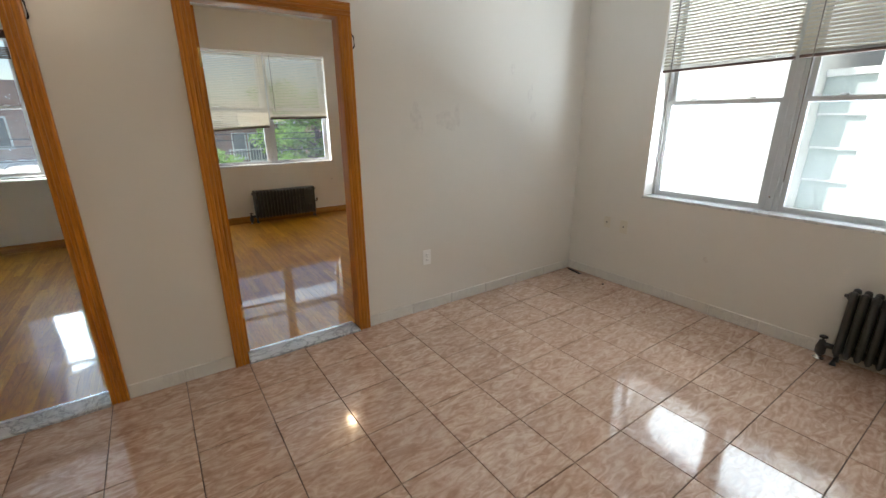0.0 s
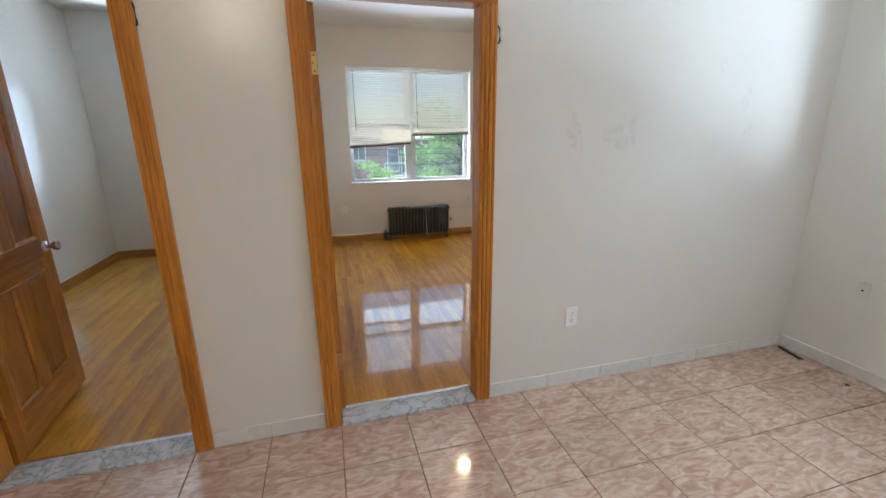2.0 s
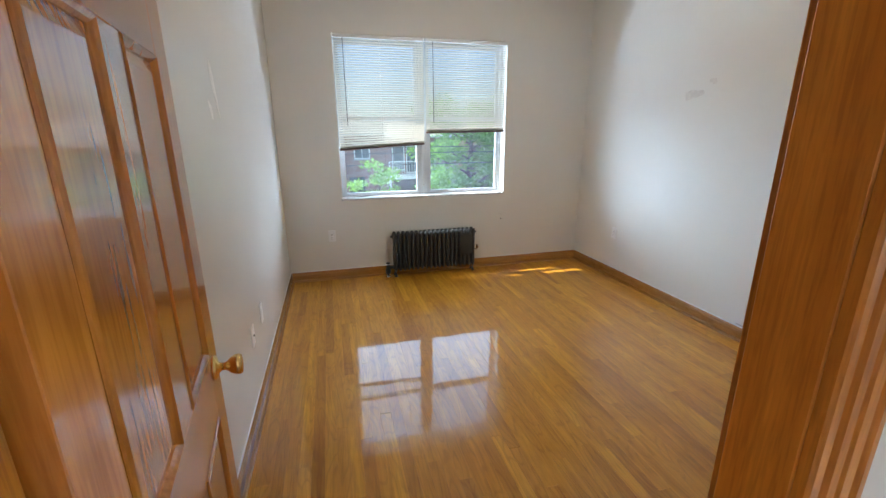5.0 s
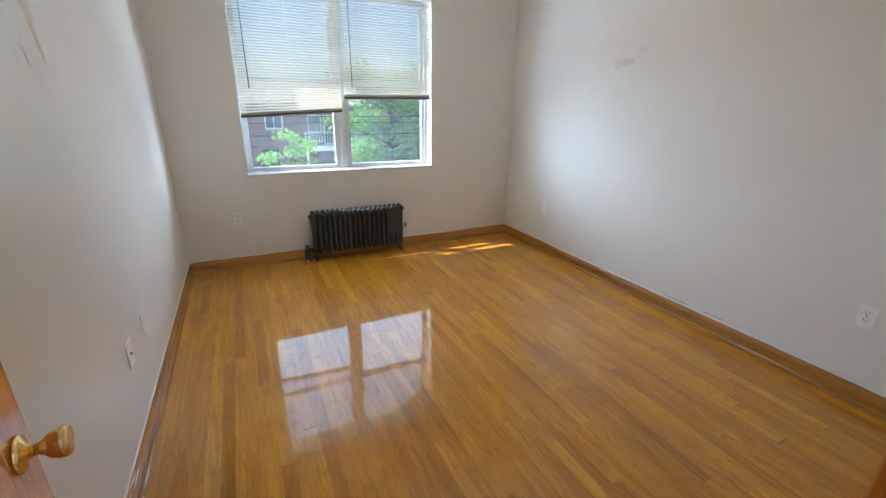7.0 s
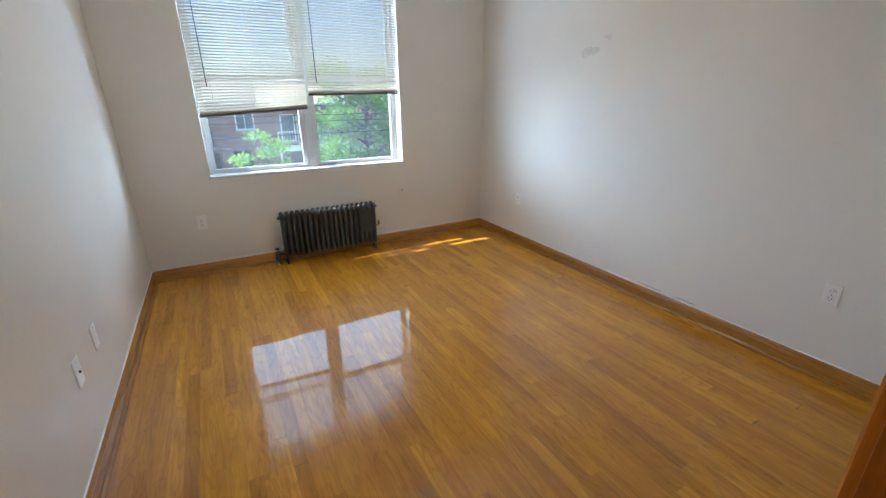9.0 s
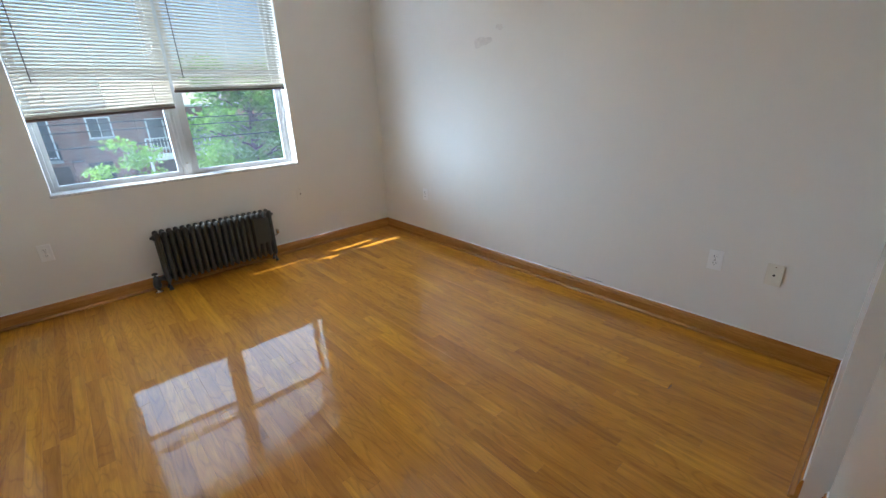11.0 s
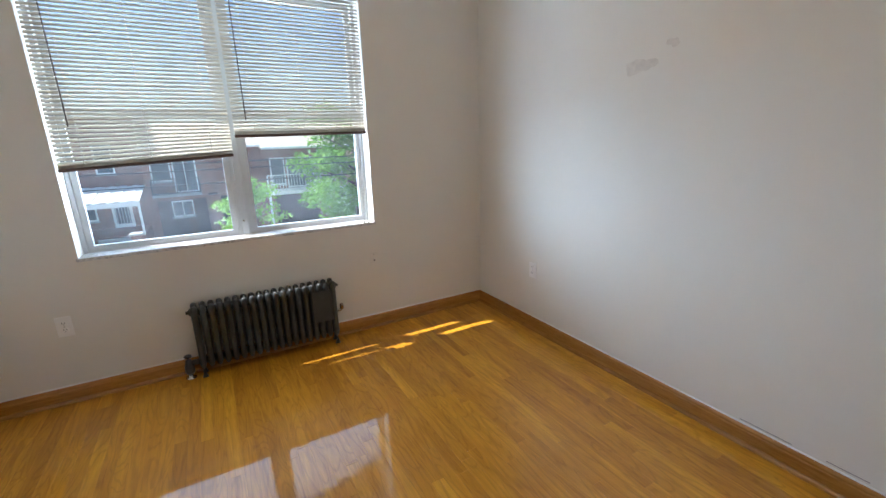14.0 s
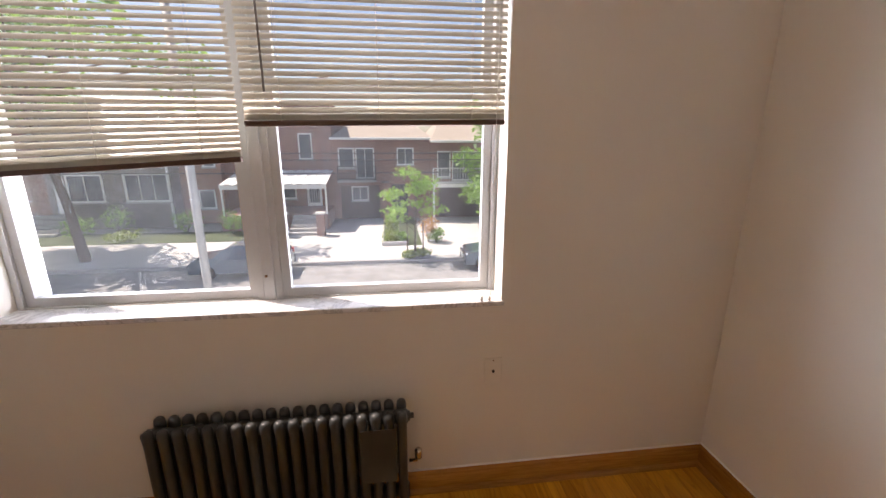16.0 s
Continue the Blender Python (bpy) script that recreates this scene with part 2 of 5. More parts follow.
def plank_material(name, dark, light):
    m, nt, b = material(name, 0.42, coat=1.0, coat_rough=0.06, spec=0.12)
    b.inputs["Coat IOR"].default_value = 1.5
    sh, rnd = random_shift(nt, 6.0)
    v = coords(nt, (1, 0.07, 1), shift=sh)
    figure = noise_tex(nt, v, 17, 5, 0.55, 1.8)
    pores = noise_tex(nt, v, 190, 3)
    # arched growth rings, cut along the board
    arch = noise_tex(nt, coords(nt, (1, 0.16, 1), shift=sh), 9, 2, 0.4, 0.6)
    waves = nt.nodes.new("ShaderNodeMath")
    waves.operation = "MULTIPLY"
    waves.inputs[1].default_value = 75.0
    nt.links.new(arch, waves.inputs[0])
    rings = nt.nodes.new("ShaderNodeMath")
    rings.operation = "SINE"
    nt.links.new(waves.outputs[0], rings.inputs[0])
    col = ramp(nt, figure, [(0.30, dark), (0.70, light)])
    ring_tone = ramp(nt, rings.outputs[0], [(0.0, (1.06, 1.06, 1.06)), (0.62, (1.0, 1.0, 1.0)), (0.97, (0.76, 0.70, 0.65))])
    col = mix(nt, 0.6, col, mix(nt, 1.0, col, ring_tone, "MULTIPLY"))
    col = mix(nt, 0.16, col, ramp(nt, pores, [(0.36, tuple(x * 0.65 for x in dark)), (0.60, light)]))
    tone = ramp(nt, rnd, [(0.0, (0.78, 0.72, 0.66)), (0.14, (0.87, 0.83, 0.78)), (0.35, (0.97, 0.95, 0.92)), (0.75, (1.03, 1.04, 1.0)), (1.0, (1.16, 1.22, 1.2))])
    col = mix(nt, 1.0, col, tone, "MULTIPLY")
    # worn, unevenly aged varnish over the whole room
    geo = nt.nodes.new("ShaderNodeNewGeometry")
    worn = noise_tex(nt, geo.outputs["Position"], 1.6, 4, 0.6)
    col = mix(nt, 1.0, col, ramp(nt, worn, [(0.32, (0.88, 0.84, 0.80)), (0.66, (1.06, 1.08, 1.08))]), "MULTIPLY")
    nt.links.new(col, b.inputs["Base Color"])
    scuff = noise_tex(nt, geo.outputs["Position"], 5.0, 6, 0.65)
    nt.links.new(ramp(nt, scuff, [(0.35, (0.030,) * 3), (0.60, (0.055,) * 3), (0.78, (0.14,) * 3)]), b.inputs["Coat Roughness"])
    h = mix(nt, 0.25, noise_tex(nt, coords(nt), 4.0, 2), pores)
    n = node(nt, "ShaderNodeBump", Strength=0.06, Distance=0.004)
    nt.links.new(h, n.inputs["Height"])
    nt.links.new(n.outputs[0], b.inputs["Normal"])
    n2 = node(nt, "ShaderNodeBump", Strength=0.05, Distance=0.004)
    nt.links.new(h, n2.inputs["Height"])
    nt.links.new(n2.outputs[0], b.inputs["Coat Normal"])
    return m


PLANK = plank_material("oak_strip", (0.49, 0.205, 0.010), (0.70, 0.335, 0.022))


# ---- mesh helpers ----
def link(name, bm, mat, parent=None, label=""):
    me = bpy.data.meshes.new(name)
    bm.to_mesh(me)
    bm.free()
    for mm in (mat if isinstance(mat, (list, tuple)) else [mat]):
        me.materials.append(mm)
    ob = new(name, me)
    if parent is not None:
        ob.parent = parent
    if label:
        tagged(ob, label)
    return ob


def part(name, bm, mat, parent, label=""):
    return link(name, bm, mat, parent, label)


def empty(name, m, label, category, group="", kind=""):
    e = new(name)
    e.empty_display_size = 0.05
    e.matrix_world = m
    return tagged(e, label, category, group, kind)


def box(bm, x0, y0, z0, x1, y1, z1, mi=0):
    v = [bm.verts.new(p) for p in ((x0, y0, z0), (x1, y0, z0), (x1, y1, z0), (x0, y1, z0), (x0, y0, z1), (x1, y0, z1), (x1, y1, z1), (x0, y1, z1))]
    for q in ((3, 2, 1, 0), (4, 5, 6, 7), (0, 1, 5, 4), (1, 2, 6, 5), (2, 3, 7, 6), (3, 0, 4, 7)):
        bm.faces.new([v[i] for i in q]).material_index = mi
    return v


def bbox(x0, y0, z0, x1, y1, z1, bev=0.0, seg=1):
    bm = bmesh.new()
    box(bm, x0, y0, z0, x1, y1, z1)
    if bev:
        bmesh.ops.bevel(bm, geom=bm.edges[:], offset=bev, segments=seg, affect="EDGES", profile=0.5)
    return bm


def lathe(bm, rows, seg=16, m=Matrix()):
    """A turned shape round z: rows of (radius, height)."""
    rings = []
    for r, z in rows:
        rings.append([bm.verts.new(m @ Vector((r * math.cos(a), r * math.sin(a), z))) for a in (2 * math.pi * i / seg for i in range(seg))])
    for a, b in zip(rings, rings[1:]):
        for i in range(seg):
            bm.faces.new((a[i], a[(i + 1) % seg], b[(i + 1) % seg], b[i])).smooth = True
    bm.faces.new(rings[0][::-1])
    bm.faces.new(rings[-1])
    return bm


def tube(bm, points, radius, seg=8):
    """A round bar along a line of points."""
    pts = [Vector(p) for p in points]
    rings = []
    for i, p in enumerate(pts):
        way = (pts[min(i + 1, len(pts) - 1)] - pts[max(i - 1, 0)]).normalized()
        q = way.to_track_quat("Z", "Y")
        r = radius[i] if isinstance(radius, (list, tuple)) else radius
        rings.append([bm.verts.new(p + q @ Vector((r * math.cos(a), r * math.sin(a), 0))) for a in (2 * math.pi * k / seg for k in range(seg))])
    for a, b in zip(rings, rings[1:]):
        for i in range(seg):
            bm.faces.new((a[i], a[(i + 1) % seg], b[(i + 1) % seg], b[i])).smooth = True
    bm.faces.new(rings[0][::-1])
    bm.faces.new(rings[-1])
    return bm


def prism(bm, outline, m, length):
    """A closed outline of (u, v), drawn out along the pose's z by length."""
    a = [bm.verts.new(m @ Vector((u, v, 0))) for u, v in outline]
    b = [bm.verts.new(m @ Vector((u, v, length))) for u, v in outline]
    n = len(a)
    for i in range(n):
        bm.faces.new((a[i], a[(i + 1) % n], b[(i + 1) % n], b[i]))
    bm.faces.new(a[::-1])
    bm.faces.new(b)
    bmesh.ops.recalc_face_normals(bm, faces=bm.faces[:])
    return bm


def wall_bm(u0, u1, z0, z1, d0, d1, holes, along):
    """A wall with thickness and openings. along 'x': u is x and d is y; 'y': the other way round."""
    us = sorted({u0, u1, *(h[0] for h in holes), *(h[1] for h in holes)})
    zs = sorted({z0, z1, *(h[2] for h in holes), *(h[3] for h in holes)})
    us, zs = [u for u in us if u0 <= u <= u1], [z for z in zs if z0 <= z <= z1]
    bm = bmesh.new()

    def solid(i, k):
        if not (0 <= i < len(us) - 1 and 0 <= k < len(zs) - 1):
            return False
        u, z = (us[i] + us[i + 1]) / 2, (zs[k] + zs[k + 1]) / 2
        return not any(h[0] < u < h[1] and h[2] < z < h[3] for h in holes)

    def vert(u, d, z):
        return bm.verts.new((u, d, z) if along == "x" else (d, u, z))

    for i in range(len(us) - 1):
        for k in range(len(zs) - 1):
            if not solid(i, k):
                continue
            a, b, c, e = us[i], us[i + 1], zs[k], zs[k + 1]
            for d in (d0, d1):
                bm.faces.new([vert(a, d, c), vert(b, d, c), vert(b, d, e), vert(a, d, e)])
            for ok, p, q in ((solid(i - 1, k), (a, c), (a, e)), (solid(i + 1, k), (b, c), (b, e)), (solid(i, k - 1), (a, c), (b, c)), (solid(i, k + 1), (a, e), (b, e))):
                if not ok:
                    bm.faces.new([vert(p[0], d0, p[1]), vert(q[0], d0, q[1]), vert(q[0], d1, q[1]), vert(p[0], d1, p[1])])
    bmesh.ops.remove_doubles(bm, verts=bm.verts[:], dist=1e-5)
    bmesh.ops.recalc_face_normals(bm, faces=bm.faces[:])
    return bm


# ---- the rooms ----
XR, XL, XP0, XP1 = 3.99, -1.62, 0.634, 0.754      # outer wall, far side wall, the partition between the two bedrooms
YB, YD0, YD1, YW = -1.40, 3.60, 3.700, 7.59        # back wall, the wall with the doors, the window wall
DOOR_A, DOOR_B, HEAD = (-0.505, 0.262), (0.952, 1.695), 2.02
WIN_B, WIN_A, WIN_L = (1.316, 3.040), (-0.986, -0.365), (1.234, 2.906)
SILL_Z, HEAD_Z = 0.812, 2.34


def structure(name, bm, mat, label):
    return tagged(link(name, bm, mat), label, "", "", "structure")


J = 0.02
wall_doors = structure("wall_doors", wall_bm(XL, XR, 0, CEIL, YD0, YD1, [(DOOR_A[0] - J, DOOR_A[1] + J, -1, HEAD + J), (DOOR_B[0] - J, DOOR_B[1] + J, -1, HEAD + J)], "x"), WALL, "cream painted plaster wall with two doorways and bare patches")
structure("wall_windows", wall_bm(XL - 0.2, XR + 0.28, -0.3, CEIL + 0.3, YW, YW + 0.28, [(*WIN_B, SILL_Z, HEAD_Z), (*WIN_A, SILL_Z, HEAD_Z)], "x"), WALL_SATIN, "cream painted outer wall with two windows to the street")
wall_side = structure("wall_side", wall_bm(YB, YW, -0.3, CEIL + 0.3, XR, XR + 0.28, [(*WIN_L, SILL_Z, HEAD_Z)], "y"), WALL_SATIN, "cream painted outer side wall with a double window")
wall_partition = structure("wall_partition", wall_bm(YD1, YW, 0, CEIL, XP0, XP1, [], "y"), WALL, "smooth cream painted wall between the two bedrooms")
structure("wall_far_side", wall_bm(YB, YW, -0.3, CEIL + 0.3, XL - 0.2, XL, [], "y"), WALL, "plain cream painted wall")
structure("wall_back", wall_bm(XL - 0.2, XR + 0.28, -0.3, CEIL + 0.3, YB - 0.2, YB, [], "x"), WALL, "plain cream painted wall")
structure("ceiling", bbox(XL, YB, CEIL, XR, YW, CEIL + 0.3), CEILING, "flat off-white painted ceiling")
structure("wall_chase", wall_bm(3.02, XR, 0, CEIL, YD1, 3.765, [], "x"), WALL, "cream painted boxed-out corner")
structure("subfloor", bbox(XL, YB, -0.3, XR, YW, -0.012), GROUT, "dark bed under the floor coverings")


# ---- door frames and doors ----
# section of the fluted casing: (across, out from the wall)
CASING = [(0, 0), (0, 0.012), (0.004, 0.016), (0.014, 0.017), (0.017, 0.012), (0.021, 0.012), (0.024, 0.019), (0.034, 0.020), (0.037, 0.014), (0.041, 0.014), (0.044, 0.020), (0.056, 0.021), (0.060, 0.016), (0.064, 0.016), (0.068, 0.022), (0.076, 0.022), (0.079, 0.018), (0.079, 0)]


def upright(u, flip, y, out, z1):
    """One leg of a casing, its wide edge away from the opening."""
    bm = bmesh.new()
    prism(bm, [(u + (c if flip else -c), y + out * d * (1.0 if out < 0 else 0.6)) for c, d in CASING], Matrix(), z1)
    return bm


def headpiece(u0, u1, y, out, z):
    bm = bmesh.new()
    m = Matrix(((0, 0, 1, u0), (0, 1, 0, 0), (1, 0, 0, 0), (0, 0, 0, 1)))
    prism(bm, [(z + c, y + out * d * (1.0 if out < 0 else 0.6)) for c, d in CASING], m, u1 - u0)
    return bm


def door_frame(name, opening):
    a, b = opening
    f = empty(name, pose(a, YD0, 0), "orange-stained fluted wooden door frame in the cream wall", "door frame", "door frames", "structure")
    f.matrix_world = Matrix()
    a2, b2 = a - 0.014, b + 0.014          # faces of the jambs; the stops stand proud of them
    for y, out, s in ((YD0, -1, 0.0), (YD1, 1, 0.022)):
        part("casing", upright(a - 0.001 - s, False, y, out, HEAD + 0.001 + s), TRIM, f)
        part("casing", upright(b + 0.001 + s, True, y, out, HEAD + 0.001 + s), TRIM, f)
        part("head_casing", headpiece(a - 0.080 - s, b + 0.080 + s, y, out, HEAD + 0.001 + s), TRIM_X, f)
    part("jamb", bbox(a - J, YD0 + 0.001, 0, a, YD1 - 0.001, HEAD + 0.013), TRIM, f)
    part("jamb", bbox(b2, YD0 + 0.001, 0, b + J, YD1 - 0.001, HEAD + 0.013), TRIM, f)
    part("head_jamb", bbox(a - J, YD0 + 0.001, HEAD + 0.0132, b + J, YD1 - 0.001, HEAD + J), TRIM_X, f)
    part("stop", bbox(b, YD0 + 0.001, 0.015, b2 - 0.0002, YD0 + 0.084, HEAD, 0.002), TRIM, f)
    part("head_stop", bbox(a + 0.0002, YD0 + 0.001, HEAD, b2 - 0.0002, YD0 + 0.084, HEAD + 0.013, 0.002), TRIM_X, f)
    # a small black catch on the outer edge of the casing
    bm = bmesh.new()
    tube(bm, [(b + 0.082, YD0 - 0.012, 1.935), (b + 0.088, YD0 - 0.022, 1.92), (b + 0.090, YD0 - 0.022, 1.87), (b + 0.084, YD0 - 0.012, 1.86)], 0.004, 6)
    part("catch", bm, BLACKIRON, f, "black iron hook catch")
    return f


door_frame("door_frame_bedroom", DOOR_B)
door_frame("door_frame_small_room", DOOR_A)

for (a, b), nm in ((DOOR_A, "saddle_small_room"), (DOOR_B, "saddle_bedroom")):
    bm = bbox(a + 0.002, YD0 - 0.03, -0.011, b - 0.002, YD0 + 0.110, 0.014, 0.007, 2)
    structure(nm, bm, SADDLE, "worn grey marble door saddle")
    structure(nm.replace("saddle", "edge_strip"), bbox(a + 0.002, YD0 + 0.111, -0.011, b - 0.002, YD0 + 0.134, 0.013, 0.004), STRIPMETAL, "pale metal edge strip behind the saddle")


def knob(bm_list, m, metal, parent):
    bm = bmesh.new()
    lathe(bm, [(0.001, 0), (0.031, 0), (0.032, 0.004), (0.027, 0.009), (0.014, 0.012), (0.0125, 0.016)], 24, m)
    r = part("rose", bm, metal, parent, "round brass rose" if metal == BRASS else "round dull metal rose")
    bm = bmesh.new()
    lathe(bm, [(0.010, 0.012), (0.010, 0.026), (0.013, 0.032), (0.021, 0.040), (0.026, 0.052), (0.0265, 0.060), (0.023, 0.066), (0.012, 0.0675), (0.010, 0.0665), (0.001, 0.0665)], 24, m)
    part("knob", bm, metal, parent, "polished brass tulip knob" if metal == BRASS else "dull metal tulip knob")


def panel_door(name, hinge, degrees, width, metal, label):
    """A six-panel door, hinged on its own z axis and running along its x; its faces are at y = 0 and y = -0.036."""
    T, H = 0.036, 2.0
    d = empty(name, pose(hinge[0], hinge[1], 0.012, 0, 0, degrees), label, "door")
    cols = ((0.105, width / 2 - 0.05), (width / 2 + 0.05, width - 0.105))
    rows = ((0.20, 0.76), (0.93, 1.60), (1.70, 1.90))
    part("stile", bbox(0, -T, 0, cols[0][0], 0, H, 0.0015), DOORWOOD, d)
    part("stile", bbox(cols[1][1], -T, 0, width, 0, H, 0.0015), DOORWOOD, d)
    zs = [0.0] + [z for r in rows for z in r] + [H]
    for z0, z1 in zip(zs[0::2], zs[1::2]):
        part("rail", bbox(cols[0][0], -T, z0, cols[1][1], 0, z1, 0.0015), DOORWOOD_Y, d)
    for z0, z1 in rows:
        part("mullion", bbox(cols[0][1], -T, z0, cols[1][0], 0, z1, 0.0015), DOORWOOD, d)
        for x0, x1 in cols:
            # raised field with a sloping border, between ovolo mouldings
            bm = bmesh.new()
            ins, yb, yf = 0.036, 0.012, 0.004
            for face in (0, 1):
                yo = -yb if face == 0 else -T + yb
                yi = -yf if face == 0 else -T + yf
                o = [bm.verts.new(p) for p in ((x0, yo, z0), (x1, yo, z0), (x1, yo, z1), (x0, yo, z1))]
                i = [bm.verts.new(p) for p in ((x0 + ins, yi, z0 + ins), (x1 - ins, yi, z0 + ins), (x1 - ins, yi, z1 - ins), (x0 + ins, yi, z1 - ins))]
                for k in range(4):
                    bm.faces.new((o[k], o[(k + 1) % 4], i[(k + 1) % 4], i[k]))
                bm.faces.new(i)
            bmesh.ops.recalc_face_normals(bm, faces=bm.faces[:])
            pn = part("panel", bm, DOORWOOD, d)
            bm = bmesh.new()
            for side in (0, 1):
                y0, s = (0.0, -1) if side == 0 else (-T, 1)
                sec = [(0, 0.0), (0.003, -0.003), (0.009, 0.001), (0.014, 0.006), (0.016, 0.013)]
                loops = []
                for ins2, dep in sec:
                    y = y0 + s * dep
                    loops.append([bm.verts.new(p) for p in ((x0 + ins2, y, z0 + ins2), (x1 - ins2, y, z0 + ins2), (x1 - ins2, y, z1 - ins2), (x0 + ins2, y, z1 - ins2))])
                for p, q in zip(loops, loops[1:]):
                    for k in range(4):
                        bm.faces.new((p[k], p[(k + 1) % 4], q[(k + 1) % 4], q[k]))
            bmesh.ops.recalc_face_normals(bm, faces=bm.faces[:])
            part("moulding", bm, DOORWOOD, pn)
    knob(None, pose(width - 0.065, -T, 0.875, 90, 0, 0), metal, d)
    knob(None, pose(width - 0.065, 0, 0.875, -90, 0, 0), metal, d)
    part("latch_plate", bbox(width + 0.0002, -T + 0.006, 0.845, width + 0.0015, -0.006, 0.905), metal, d)
    for z in (0.288, 1.758):
        bm = bmesh.new()
        lathe(bm, [(0.006, z - 0.045), (0.006, z + 0.045), (0.004, z + 0.05)], 10, Matrix.Translation((-0.006, -0.004, 0)))
        part("hinge_knuckle", bm, BRASS, d)
        leaf = part("hinge_leaf", bbox(-0.0025, -T + 0.002, z - 0.048, -0.0002, -0.008, z + 0.048, 0.0008), BRASS, d, "brass butt hinge leaf")
        for dz in (-0.032, 0.0, 0.032):
            sc = bmesh.new()
            lathe(sc, [(0.0035, 0), (0.003, 0.001)], 8, pose(-0.0025, -T / 2 - 0.003 + 0.006 * (dz == 0), z + dz, 0, -90, 0))
            part("screw", sc, DARK, leaf)
    return d


# both doors swing into their rooms and stand open
panel_door("door_bedroom", (0.942, 3.706), 96.8, 0.752, BRASS, "open orange varnished six-panel wooden door with a brass knob")
panel_door("door_small_room", (-0.528, 3.712), 96.0, 0.745, NICKEL, "open orange varnished six-panel wooden door with a dull knob")


# ---- skirting ----
def skirting(name, a, b, inward):
    """A wooden skirting with a rounded shoe, from a to b along a wall; inward is the way into the room."""
    a, b, inward = Vector((*a, 0)), Vector((*b, 0)), Vector((*inward, 0))
    way = (b - a).normalized()
    m = Matrix((( inward.x, 0, way.x, a.x), (inward.y, 0, way.y, a.y), (0, 1, 0, 0), (0, 0, 0, 1)))
    mat = BASEWOOD_X if abs(way.x) > 0.5 else BASEWOOD_Y
    s = empty(name, Matrix(), "stained wooden skirting board with a rounded shoe moulding", "baseboard", "bedroom skirting", "structure")
    bm = bmesh.new()
    prism(bm, [(0, 0.0), (0.013, 0.0), (0.013, 0.068), (0.010, 0.076), (0.0105, 0.083), (0.007, 0.092), (0.004, 0.098), (0, 0.098)], m, (b - a).length)
    part("board", bm, mat, s)
    bm = bmesh.new()
    prism(bm, [(0.0132, 0.0), (0.029, 0.0), (0.0285, 0.006), (0.026, 0.012), (0.021, 0.017), (0.0132, 0.019)], m, (b - a).length)
    part("shoe", bm, mat, s)
    bm = bmesh.new()
    prism(bm, [(0, 0.0981), (0.0045, 0.0981), (0.003, 0.103), (0, 0.104)], m, (b - a).length)
    part("caulk_line", bm, CAULK, s, "white paint line along the top")
    return s


skirting("baseboard_bedroom_window", (XP1 + 0.0132, YW), (XR - 0.0132, YW), (0, -1))
skirting("baseboard_bedroom_side", (XR, YW), (XR, 3.765), (-1, 0))
skirting("baseboard_bedroom_partition", (XP1, YD1 + 0.03), (XP1, YW), (1, 0))
skirting("baseboard_bedroom_door", (1.80, YD1), (3.02, YD1), (0, 1))
skirting("baseboard_bedroom_chase", (3.02, 3.765), (XR - 0.0132, 3.765), (0, 1))
skirting("baseboard_small_window", (XL + 0.0132, YW), (XP0 - 0.0132, YW), (0, -1))
skirting("baseboard_small_side", (XL, YD1), (XL, YW), (1, 0))
skirting("baseboard_small_partition", (XP0, YW), (XP0, YD1), (-1, 0))

# pale tile skirting of the living room, in lengths with open joints
def tile_skirting(name, spans, along, at, inward):
    s = empty(name, Matrix(), "pale marbled tile skirting with open joints", "baseboard", "living room skirting", "structure")
    for u0, u1 in spans:
        n = max(1, round((u1 - u0) / 0.341))
        for i in range(n):
            a, b = u0 + (u1 - u0) * i / n + 0.0012, u0 + (u1 - u0) * (i + 1) / n - 0.0012
            lo, hi = min(at, at + inward * 0.010), max(at, at + inward * 0.010)
            bm = bbox(a, lo, 0, b, hi, 0.082, 0.002) if along == "x" else bbox(lo, a, 0, hi, b, 0.082, 0.002)
            part("skirting_tile", bm, SKIRT, s)


tile_skirting("skirting_doors", [(XL, DOOR_A[0] - 0.081), (DOOR_A[1] + 0.081, DOOR_B[0] - 0.081), (DOOR_B[1] + 0.081, XR - 0.011)], "x", YD0, -1)
tile_skirting("skirting_side", [(YB, YD0 - 0.0)], "y", XR, -1)
tile_skirting("skirting_far_side", [(YB, YD0 - 0.011)], "y", XL, 1)


# ---- windows ----
def ring(bm, x0, x1, z0, z1, y0, y1, w, bottom=None):
    """A rectangular frame of bars w wide."""
    bt = w if bottom is None else bottom
    box(bm, x0, y0, z0, x1, y1, z0 + bt)
    box(bm, x0, y0, z1 - w, x1, y1, z1)
    box(bm, x0, y0, z0 + bt, x0 + w, y1, z1 - w)
    box(bm, x1 - w, y0, z0 + bt, x1, y1, z1 - w)
    return bm


